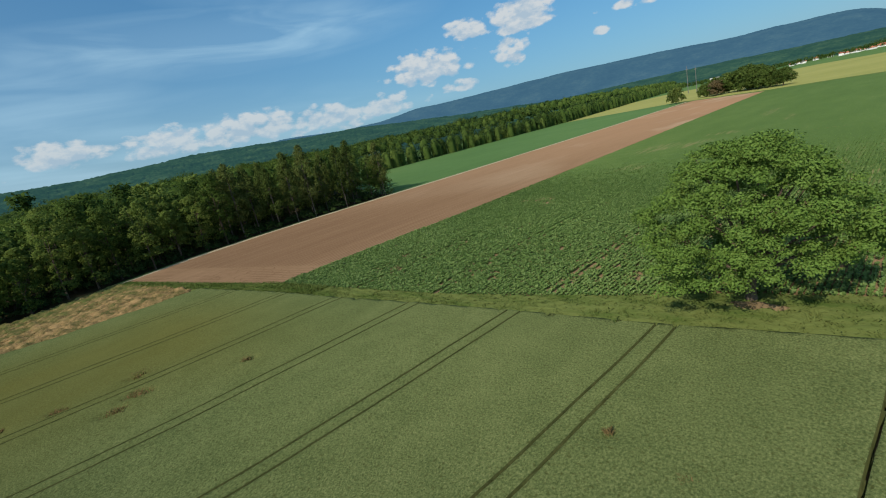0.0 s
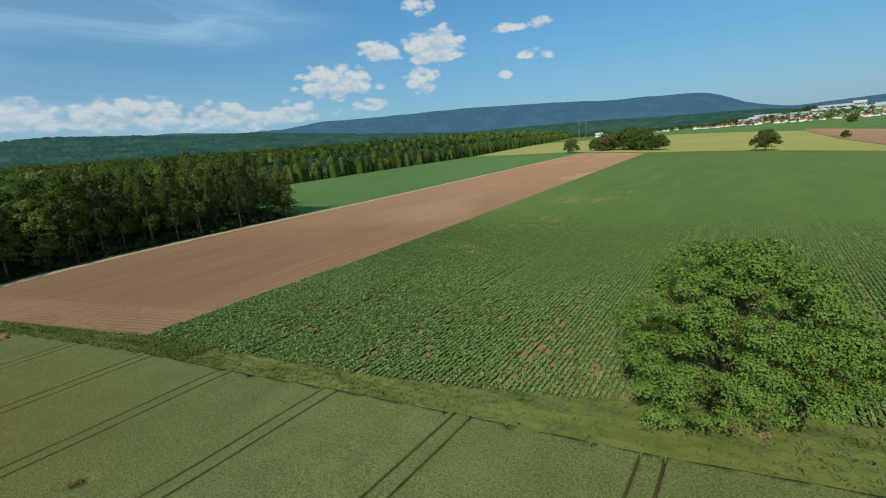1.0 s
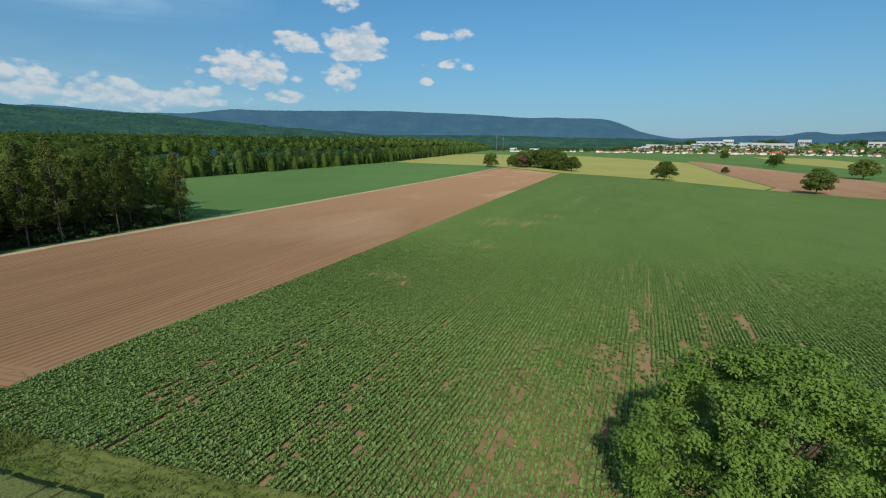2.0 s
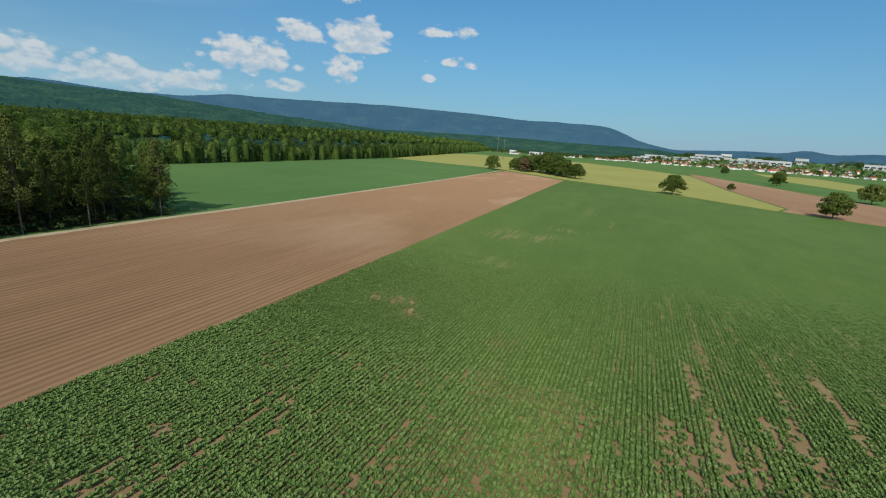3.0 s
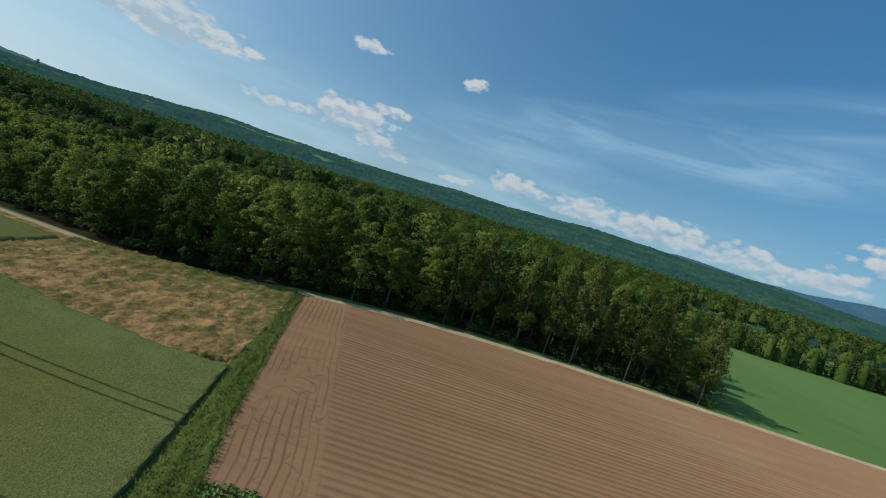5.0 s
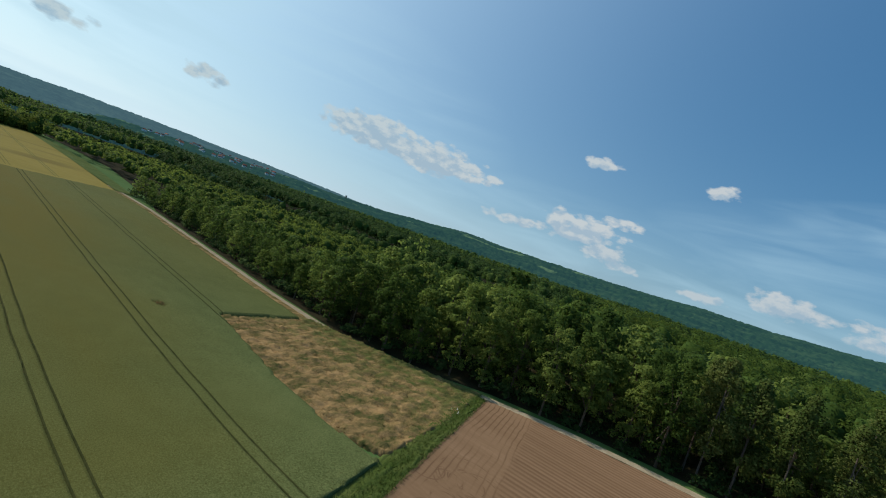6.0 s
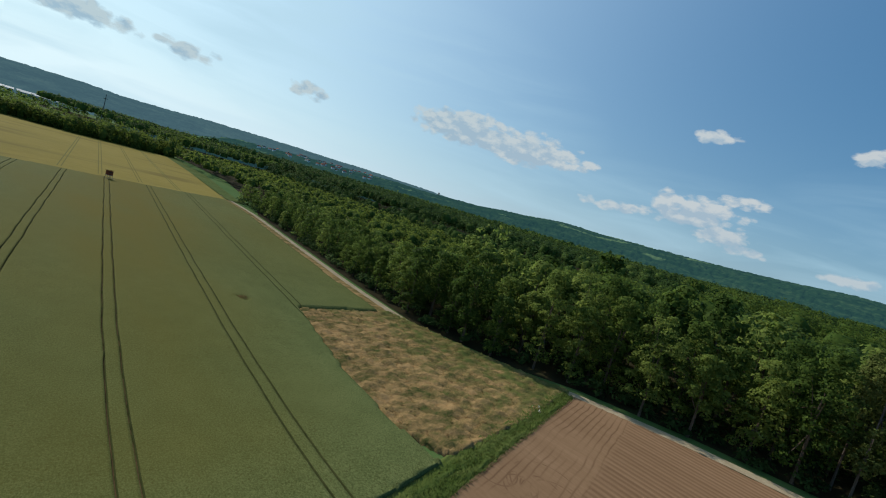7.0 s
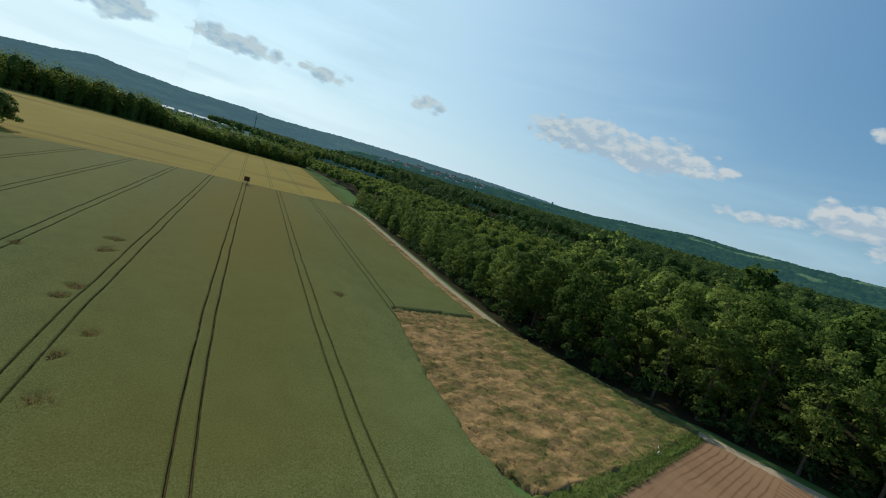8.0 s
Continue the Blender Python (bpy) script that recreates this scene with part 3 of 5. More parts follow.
# ---- tufts of grass ----
def tufts(name, pts, h, spread, mat, label, category, seed, lean=0.3, blades=3):
    rng = np.random.RandomState(seed)
    n = len(pts)
    p = np.repeat(np.asarray(pts), blades, 0)
    la = rng.uniform(0, 2 * math.pi, n * blades)
    a = la - math.pi / 2
    hh = rng.uniform(0.6, 1.2, n * blades) * h
    w = rng.uniform(0.5, 1.0, n * blades) * spread
    dx, dy = np.cos(a), np.sin(a)
    base = np.stack([p[:, 0], p[:, 1], np.zeros(len(p))], 1)
    tip = base + np.stack([lean * np.cos(la) * hh, lean * np.sin(la) * hh, hh], 1)
    side = np.stack([dx * w, dy * w, np.zeros(len(p))], 1)
    v = np.stack([base - side, base + side, tip + side * 0.5, tip - side * 0.5], 1).reshape(-1, 3)
    f = np.arange(len(p) * 4).reshape(-1, 4)
    ob = mesh_object(name, v, f, mat, True)
    up = np.stack([rng.normal(size=len(p)) * 0.3, rng.normal(size=len(p)) * 0.3, np.ones(len(p))], 1)
    up /= np.linalg.norm(up, axis=1)[:, None]
    ob.data.normals_split_custom_set_from_vertices(np.repeat(up, 4, 0).tolist())
    return tagged(ob, label, category, kind="stuff")


# ---- wheat ----
def lane_shift(y):
    return np.interp(y, [-175, -144, -125, -66, -35, -10, 5, 14, 31, 60], [-27.6, -23.0, -20.3, -11.7, -7.3, -3.8, -2.0, -1.1, 0.15, 1.5])


def build_wheat():
    rng = np.random.RandomState(8)
    lanes = [-11.3, -24.6, -37.2, -50.0, -62.4, -76.0, -90.5] + [1.8 + 13 * k for k in range(5)]
    cols = set(np.round(np.concatenate([np.arange(-128, -98, 0.65), np.arange(-98, 14, 0.5), np.arange(14, 80, 0.8)]), 2).tolist())
    for c in lanes:
        for s in (-0.72, 0.72):
            w = c + s
            cols = {u for u in cols if abs(u - w) > 0.42}
            cols |= {round(w + d, 2) for d in (-0.36, -0.105, -0.065, 0.065, 0.105, 0.36)}
    u = np.array(sorted(cols))
    yv = np.concatenate([np.arange(-172, -60, 1.2), np.arange(-60, 37, 0.6), np.arange(37, 58, 0.8)])
    U, Y = np.meshgrid(u, yv, indexing="ij")
    X = U + lane_shift(Y) + 0.06 * wobble(U * 0.2, Y, 9, 4)
    Z = 0.74 + 0.03 * wobble(X, Y, 22, 1) + rng.uniform(-0.012, 0.012, X.shape)
    for c in lanes:
        for s in (-0.72, 0.72):
            Z = np.where((np.abs(U - c - s) < 0.085) & (rng.uniform(0, 1, X.shape) > 0.14), 0.04 + rng.uniform(0, 0.12, X.shape), Z)
    # small lodged holes
    lod = [(-54.9, -41.2, 1.2), (-54.2, -34.6, 1.3), (-53.3, -18.5, 0.9), (-52.3, -15.3, 0.7), (-56.1, -6.1, 0.7), (-54.4, -1.8, 0.7), (-54.7, 5.2, 0.9), (-49.3, 4.1, 1.0), (-47.5, 2.1, 0.8), (-44.8, 13.0, 0.5), (-44.6, -32.5, 0.6), (-87.5, -27.1, 1.0), (-9.7, 19.5, 0.22), (-5.4, 18.0, 0.2)]
    for a, b, r in lod:
        d = np.hypot(X - a, Y - b) + 0.5 * wobble(X, Y, 2.5, 9)
        Z = np.where(d < r * 0.8, 0.42 + rng.uniform(-0.15, 0.1, X.shape), Z)
    south = np.interp(X, [-136, -110, -59, -16, 40, 180], [-171, -165, -162, -145, -128, -88])
    tx = np.interp(Y, [p[1] for p in TRACK], [p[0] for p in TRACK]) + 4.3
    dry = inside(DRY, X, Y)
    keep = (Y < line_y(VERGE_S, X) - 0.27 + 0.03 * wobble(X, Y, 6, 6)) & (Y > south) & (X > tx) & ~dry
    lim = line_y(VERGE_S, X) - 0.25 + 0.05 * wobble(X, Y, 5, 6)
    keep &= ~((X < -88.6) & (Y > 13))
    step = np.where(Y < 37.3, 0.6, 0.8)
    last = (Y >= lim) & (Y < lim + step)
    after = (Y >= lim + step) & (Y < lim + 2.2 * step)
    keep = (keep & (Y < lim)) | (last & (X > -88.6) & ~dry)
    Y = np.where(last, lim - 0.04, np.where(after, lim, Y))
    v = np.stack([X, Y, Z], -1).reshape(-1, 3)
    f = grid_faces(len(u), len(yv))
    k = keep.reshape(-1)
    f = f[k[f].any(1)]
    v[~k, 2] = 0.16
    field = mesh_object("wheat_field", v, f, M_WHEAT, True)
    # bare stalks along the wheel lanes, their colour darkened for shade in the trough
    field.data.materials.append(M_STALK_SHADE)
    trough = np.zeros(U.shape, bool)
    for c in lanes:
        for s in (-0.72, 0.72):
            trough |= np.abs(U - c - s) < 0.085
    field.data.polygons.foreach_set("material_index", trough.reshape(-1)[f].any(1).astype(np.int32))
    tagged(field, "grey-green standing wheat with paired tractor lanes", "wheat", kind="stuff")
    ly = np.arange(-172, 46, 1.0)
    for c in lanes:
        for s in (-0.72, 0.72):
            lx = c + s + lane_shift(ly) + 0.06 * wobble(np.full(len(ly), c + s) * 0.2, ly, 9, 4)
            ok = (ly < line_y(VERGE_S, lx) - 0.2) & (ly > np.interp(lx, [-136, -110, -59, -16, 40, 180], [-171, -165, -162, -145, -128, -88]) + 1) & ~inside(DRY, lx, ly)
            ok &= lx > np.interp(ly, [p[1] for p in TRACK], [p[0] for p in TRACK]) + 3
            if ok.sum() < 2:
                continue
            a, b = lx[ok], ly[ok]
            w = 0.055 + 0.02 * wobble(a, b, 1.7, 31)
            floor = 0.42 if c in (-24.6, -37.2, -62.4) else 0.17  # strip raised in these lanes to cover the shaded trough, so they read lighter
            v = np.concatenate([np.stack([a - w, b, 0 * a + floor], 1), np.stack([a + w, b, 0 * a + floor], 1)])
            n = len(a)
            f = [(i, n + i, n + i + 1, i + 1) for i in range(n - 1) if b[i + 1] - b[i] < 1.5]
            tagged(mesh_object("tractor_lane", v, f, M_LANE), "trodden wheel lane through standing wheat", "lane", kind="structure")
    # beaten-down stalks in and round the holes
    px, py = [], []
    for a, b, r in lod:
        n = int(110 * r)
        px.append(a + 0.6 * r * rng.normal(size=n))
        py.append(b + 0.6 * r * rng.normal(size=n))
    ob = tufts("lodged_wheat", np.stack([np.concatenate(px), np.concatenate(py)], 1), 0.2, 0.03, M_LODGED, "brown beaten-down wheat stalks", "wheat", 19, 1.3, 2)
    ob.location.z = 0.62


DRY = [(-96.2, -23.5), (-118, -23.3), (-122, -5), (-129, 15), (-108, 19), (-91, 21), (-88.4, 15), (-89.2, 8), (-90.5, 0), (-93, -10)]
build_wheat()


def build_verge():
    xs = np.concatenate([np.arange(-127, 10, 0.5), np.arange(10, 161, 4)])
    m = 31
    lo, hi = line_y(VERGE_S, xs) - 0.8, line_y(VERGE_N, xs) + 0.3
    s = np.linspace(0, 1, m)
    X = np.repeat(xs[:, None], m, 1)
    Y = lo[:, None] + (hi - lo)[:, None] * s[None, :]
    calm = 1 - 0.75 * smooth_step(-50, -70, X)
    Z = 0.06 + 0.2 * smooth_step(-50, -75, X) * np.clip(6 * s * (1 - s), 0, 1)[None, :] + calm * (0.14 * np.abs(wobble(X, Y * 2.5, 3.5, 12)) + 0.10 * np.abs(wobble(X, Y, 1.3, 13))) + 0.10 * np.abs(wobble(X, Y, 1.1, 16)) * smooth_step(-50, -75, X) + (0.09 + 0.06 * wobble(X, Y, 2.2, 15)) * np.clip(np.cos(2 * math.pi * (s[None, :] * 2.6 - 0.15) + 0.9 * wobble(X, Y, 5, 14)), 0, 1) * smooth_step(-45, -75, X)
    tagged(mesh_object("grass_verge", np.stack([X, Y, Z], -1).reshape(-1, 3), grid_faces(len(xs), m), M_GRASS, True), "rough grass strip between two crops", "grass", kind="structure")
    rng = np.random.RandomState(5)
    x = rng.uniform(-127, 25, 15000)
    y = line_y(VERGE_S, x) + (line_y(VERGE_N, x) - line_y(VERGE_S, x)) * rng.uniform(-0.02, 1.02, 15000)
    k = (x > -68 + 6 * rng.uniform(-1, 1, len(x))) | (rng.uniform(0, 1, len(x)) < 0.85)
    k &= (x < -55) | (rng.uniform(0, 1, len(x)) < 0.55)
    x, y = x[k], y[k]
    tufts("verge_grass", np.stack([x, y], 1), 0.30, 0.07, M_GRASS, "uneven green grass tufts on the strip", "grass", 6, 1.5)
    x = rng.uniform(-127, -58, 11000)
    y = line_y(VERGE_S, x) + (line_y(VERGE_N, x) - line_y(VERGE_S, x)) * rng.uniform(0.05, 1.05, len(x))
    tufts("verge_grass", np.stack([x, y], 1), 0.5, 0.06, M_GRASS, "tall fresh green grass beside the tilled field", "grass", 16, 0.9, 2)
    poly = DRY
    xs, ys = np.meshgrid(np.arange(-131, -86, 0.35), np.arange(-25, 23, 0.35), indexing="ij")
    z = 0.2 + 0.30 * np.abs(wobble(xs, ys * 1.8, 4.2, 3)) + 0.18 * np.abs(wobble(xs * 1.2, ys * 2, 1.7, 4))
    keep = inside(poly, xs, ys).reshape(-1)
    z = np.where(keep.reshape(xs.shape), z, -0.1)
    f = grid_faces(*xs.shape)
    f = f[keep[f].any(1)]
    tagged(mesh_object("dry_meadow", np.stack([xs, ys, z], -1).reshape(-1, 3), f, M_DRY, True), "lodged straw-coloured dry grass patch", "grass", kind="structure")
    x, y = rng.uniform(-131, -86, 10000), rng.uniform(-25, 23, 10000)
    k = inside(poly, x, y)
    tufts("dry_grass", np.stack([x[k], y[k]], 1), 0.26, 0.07, M_DRY, "bent straw-coloured grass", "grass", 7, 1.6).location.z = 0.22


build_verge()


# ---- beet crop ----
BARE = [(-56.5, 38.6, 3.0, 1.3), (-52.5, 39.5, 3.0, 1.4), (-34.5, 41.2, 1.4, 0.8), (-20.5, 45.5, 2.4, 1.4), (-17.5, 43.0, 1.6, 1.7), (-49.6, 79.9, 4.0, 3.0), (-55.4, 84.0, 6.0, 4.0), (-33.8, 225, 3.4, 17.0), (-42, 152, 5.0, 8.0), (-52, 151, 6.0, 9.0), (-50.2, 53.1, 1.2, 0.8), (-56.8, 45.2, 1.8, 1.0), (-60.5, 52.0, 1.5, 1.2), (-16.2, 63.5, 1.2, 11.0), (-14.7, 62.0, 1.1, 9.0), (-11.5, 65.0, 1.1, 12.0), (-9.4, 64.0, 1.1, 9.0), (-6.8, 67.0, 1.1, 11.0), (-4.6, 69.0, 1.2, 9.0), (1.6, 79.0, 1.3, 15.0), (-10.4, 84.0, 1.0, 17.0), (-3.0, 82.0, 1.2, 8.0), (-12.8, 77.0, 1.0, 7.0)]


def thin_stand(op, noise, x, y):
    """Pale soil showing through a thin stand, streaked along the rows."""
    out = None
    for a, c, rx, ry in BARE + [(-24, 196, 2.0, 9.0), (-46, 118, 4.0, 5.0), (-38, 170, 6.0, 4.0)]:
        dx = op("MULTIPLY", op("SUBTRACT", x, a), 1 / rx)
        dy = op("MULTIPLY", op("SUBTRACT", y, c), 1 / ry)
        b = op("SUBTRACT", 1.0, op("ADD", op("MULTIPLY", dx, dx), op("MULTIPLY", dy, dy)))
        out = b if out is None else op("MAXIMUM", out, b)
    out = op("ADD", op("MULTIPLY", op("MAXIMUM", out, -1.0), 0.55), op("ADD", op("MULTIPLY", op("SUBTRACT", noise(2.2, 4, (1, 0.3, 1)), 0.47), 2.4), op("MULTIPLY", op("SUBTRACT", noise(0.6, 2, (1, 0.05, 1)), 0.54), 2.6)))
    # a broad thin stretch where single rows failed
    here = op("MULTIPLY", op("MULTIPLY", op("SUBTRACT", 27.0, op("ABSOLUTE", op("ADD", x, 1.0))), 0.07, clamp=True), op("MULTIPLY", op("MULTIPLY", op("SUBTRACT", y, 48.0), 0.06, clamp=True), op("MULTIPLY", op("SUBTRACT", 125.0, y), 0.03, clamp=True)))
    rows = op("ADD", noise(0.8, 2, (1, 0.035, 1)), op("MULTIPLY", noise(1.3, 3, (1, 0.45, 1)), 0.7))
    rows = op("MULTIPLY", op("MULTIPLY", op("SUBTRACT", rows, 0.90), 6.0, clamp=True), here)
    fade = op("SUBTRACT", 0.8, op("MULTIPLY", op("SUBTRACT", y, 60), 0.003, clamp=True))
    return op("ADD", op("MULTIPLY", op("MULTIPLY", out, 0.8, clamp=True), fade), op("MULTIPLY", rows, 0.6), clamp=True)


overlay(M_BEETFAR, (0.30, 0.225, 0.115), thin_stand)


def bareness(x, y, rows=1.0):
    b = np.zeros(np.shape(x)) - 0.45
    for a, c, rx, ry in BARE:
        b = np.maximum(b, 0.75 - np.hypot((x - a) / rx, (y - c) / ry))
    stripes = smooth_step(26, 8, np.abs(x + 1)) * smooth_step(52, 62, y) * smooth_step(125, 85, y)
    row = np.sin(np.round((x + 70.8) / 0.5) * 78.233) * 9631.7
    row = row - np.floor(row)
    patchy = 0.30 * wobble(x, y * 0.5, 5, 21) + 0.22 * wobble(x, y, 1.9, 23)
    south = 0.18 * smooth_step(75, 40, y) + 1.0 * smooth_step(0.9, 1.3, wobble(x * 1.2, y * 0.3, 2.6, 27) + 0.5 * wobble(x, y * 0.5, 14, 28)) * smooth_step(78, 55, y)
    return b + patchy + south + rows * stripes * (0.16 + 0.7 * row + 0.4 * wobble(x, y * 0.2, 3.0, 24))


def build_beet():
    rng = np.random.RandomState(11)
    # soil under the crop
    xs = np.arange(-71, 161, 3.0)
    m = 60
    lo, hi = line_y(VERGE_N, xs), line_y(FAR_EDGE, xs)
    X = np.repeat(xs[:, None], m, 1)
    Y = lo[:, None] + (hi - lo)[:, None] * np.linspace(0, 1, m)[None, :]
    Z = 0.03 + 0 * X
    tagged(mesh_object("beet_field_soil", np.stack([X, Y, Z], -1).reshape(-1, 3), grid_faces(len(xs), m), M_BEETSOIL, True), "light brown soil of the beet field", "soil", kind="structure")
    # single plants near, in rows half a metre apart
    rows = np.arange(-73.3, 34, 0.5)
    ys = np.arange(29, 150, 0.29)
    X, Y = np.meshgrid(rows, ys, indexing="ij")
    X = (X + 0.035 * (Y - 35) + rng.uniform(-0.035, 0.035, X.shape)).reshape(-1)
    Y = (Y + rng.uniform(-0.1, 0.1, Y.shape)).reshape(-1)
    lane = np.zeros(X.shape, bool)
    for c, end in ((-52.6, 70), (-38.6, 125), (-24.4, 75), (-10.4, 70), (4.6, 150), (18.6, 150)):
        for s in (-0.62, 0.62):
            lane |= (np.abs(X - 0.035 * (Y - 35) - c - s) < 0.24) & (Y < end + 8 * np.sin(X * 9))
    k = (Y > line_y(VERGE_N, X) + 0.2) & (np.minimum(bareness(X, Y, 0.55), 0.98) < rng.uniform(0.15, 1.12, X.shape)) & ~(lane & (rng.uniform(0, 1, X.shape) < 0.6)) & (X > beet_edge(Y) - 0.05 + 0.12 * wobble(X * 0, Y, 3, 62))
    k &= rng.uniform(0, 1, X.shape) > 0.85 * smooth_step(70, 148, Y)
    k &= np.hypot(X + 7.4, Y - 40) > 1.5
    X, Y = X[k], Y[k]
    n = len(X)
    size = rng.uniform(0.21, 0.36, n) * (1 + 0.2 * smooth_step(82, 60, Y) - 0.45 * smooth_step(85, 148, Y))
    V, F = [], []
    for i in range(5):
        a = rng.uniform(0, 0.9, n) + i * 2.3
        d = np.stack([0.62 * np.cos(a), np.sin(a), np.zeros(n)], 1)
        s = np.stack([-0.62 * np.sin(a), np.cos(a), np.zeros(n)], 1)
        o = np.stack([X, Y, np.full(n, 0.05)], 1)
        up = np.array([0, 0, 1.0])
        l = size[:, None]
        tilt = rng.uniform(0.5, 1.1, n)[:, None]
        leaf = np.stack([o, o + d * l * 0.6 + s * l * 0.5 + up * l * tilt, o + d * l * 1.1 + up * l * tilt * 0.95, o + d * l * 0.6 - s * l * 0.5 + up * l * tilt], 1)
        V.append(leaf if i < 3 else leaf[Y < 82])
    v = np.concatenate(V, 0).reshape(-1, 3)
    f = np.arange(len(v)).reshape(-1, 4)
    tagged(mesh_object("beet_plants", v, f, M_BEET), "leafy green beet plants in straight rows", "crop", kind="stuff")
    # the lower leaves close to a ribbed green sheet, finer where it is near

    def sheet(name, u, y0, y1, m, power):
        X = np.repeat(u[:, None], m, 1)
        Y = y0[:, None] + (y1 - y0)[:, None] * (np.linspace(0, 1, m) ** power)[None, :]
        grown = smooth_step(70, 150, Y)
        Z = 0.085 + 0.085 * grown + (0.03 + 0.06 * grown) * np.cos(2 * math.pi * (X - 0.035 * (Y - 35) + 73.3) / 0.5) + rng.uniform(-0.03, 0.03, X.shape)
        row = np.sin(np.round((X + 70.8) / 0.5) * 12.9898) * 43758.5
        row = row - np.floor(row)
        bare = bareness(X, Y) - 0.45 * row + 0.12 * rng.uniform(-1, 1, X.shape)
        Z = np.maximum(0.045, Z - 0.2 * smooth_step(0.12, 0.6, bare))
        for c, start, end in ((-24.4, 0, 58), (-38.6, 0, 128), (4.6, 60, 245), (18.6, 60, 200)):
            for s in (-0.62, 0.62):
                Z = np.where((np.abs(X - 0.035 * (Y - 35) - c - s) < 0.2) & (Y > start) & (Y < end) & (wobble(X * 0.3, Y, 3, 71) > -0.3), np.where(Y > 58, 0.05, -0.05), Z)
        Z = np.where((bareness(X, Y, 0.25) + 0.25 * rng.uniform(-1, 1, X.shape) > 0.5) & (Y < 125), -0.05, Z)
        Z = np.where(Y + 10 * wobble(X, Y, 11, 33) + 8 * rng.uniform(-1, 1, X.shape) < 62, -0.05, Z)
        tagged(mesh_object(name, np.stack([X, Y, Z], -1).reshape(-1, 3), grid_faces(len(u), m), M_BEETFAR, True), "green beet rows closing over the soil", "crop", kind="stuff")

    u = np.arange(-71, 34.1, 0.25)
    sheet("beet_rows", u, line_y(VERGE_N, u) + 0.4, np.full(len(u), 150.0), 190, 1.1)
    sheet("far_beet_rows", u, np.full(len(u), 150.0), line_y(FAR_EDGE, u), 90, 1.2)
    u = np.arange(34, 161, 0.5)
    sheet("side_beet_rows", u, line_y(VERGE_N, u) + 0.4, line_y(FAR_EDGE, u), 90, 1.2)


build_beet()


# ---- trees ----
def leaf_cloud(rng, lobes, n, size, up=0.35, shell=(0.72, 1.05), low=-0.55, jitter=0.45, at=(0, 0, 0)):
    """Leaf sprays on the lumpy skin of several lobes (x, y, z, rx, rz): kites of four corners, and the way each faces."""
    L = np.array(lobes)
    w = L[:, 3] * L[:, 3] + L[:, 3] * L[:, 4]
    pick = rng.choice(len(L), n, p=w / w.sum())
    d = rng.normal(size=(n, 3))
    d /= np.linalg.norm(d, axis=1)[:, None]
    d[:, 2] = np.where(d[:, 2] < low, -d[:, 2], d[:, 2])
    r = rng.uniform(*shell, n)[:, None]
    c = L[pick]
    p = c[:, :3] + d * r * np.stack([c[:, 3], c[:, 3], c[:, 4]], 1) + np.array(at)
    nrm = d * 0.8 + rng.normal(size=(n, 3)) * jitter
    nrm[:, 2] += up
    nrm /= np.linalg.norm(nrm, axis=1)[:, None]
    t = np.cross(nrm, rng.normal(size=(n, 3)))
    t /= np.linalg.norm(t, axis=1)[:, None]
    b = np.cross(nrm, t)
    s = (size * rng.uniform(0.55, 1.25, n))[:, None]
    v = np.stack([p - t * s, p - b * s * 0.62 - nrm * s * 0.15, p + t * s, p + b * s * 0.62 - nrm * s * 0.15], 1)
    mid = (L[:, :3] * w[:, None]).sum(0) / w.sum() + np.array(at)
    crown = p - mid
    crown /= np.linalg.norm(crown, axis=1)[:, None] + 1e-6
    soft = d * 0.8 + crown * 0.22 + nrm * 0.45
    soft[:, 2] += 0.12
    soft /= np.linalg.norm(soft, axis=1)[:, None]
    return v.reshape(-1, 3), np.repeat(soft, 4, 0)


def leaf_object(name, v, normals, mat):
    """Leaves as one mesh; each leaf is shaded with the bough that it sits on."""
    ob = mesh_object(name, v, np.arange(len(v)).reshape(-1, 4), mat, True)
    ob.data.normals_split_custom_set_from_vertices(normals.tolist())
    return ob


def tube(bm, pts, radii, sides=7):
    rings = []
    for i, (p, r) in enumerate(zip(pts, radii)):
        a = Vector(pts[min(i + 1, len(pts) - 1)]) - Vector(pts[max(i - 1, 0)])
        q = a.to_track_quat("Z", "Y")
        rings.append([bm.verts.new(Vector(p) + q @ Vector((r * math.cos(2 * math.pi * k / sides), r * math.sin(2 * math.pi * k / sides), 0))) for k in range(sides)])
    for r0, r1 in zip(rings, rings[1:]):
        for k in range(sides):
            bm.faces.new((r0[k], r0[(k + 1) % sides], r1[(k + 1) % sides], r1[k]))
    bm.faces.new(rings[-1])


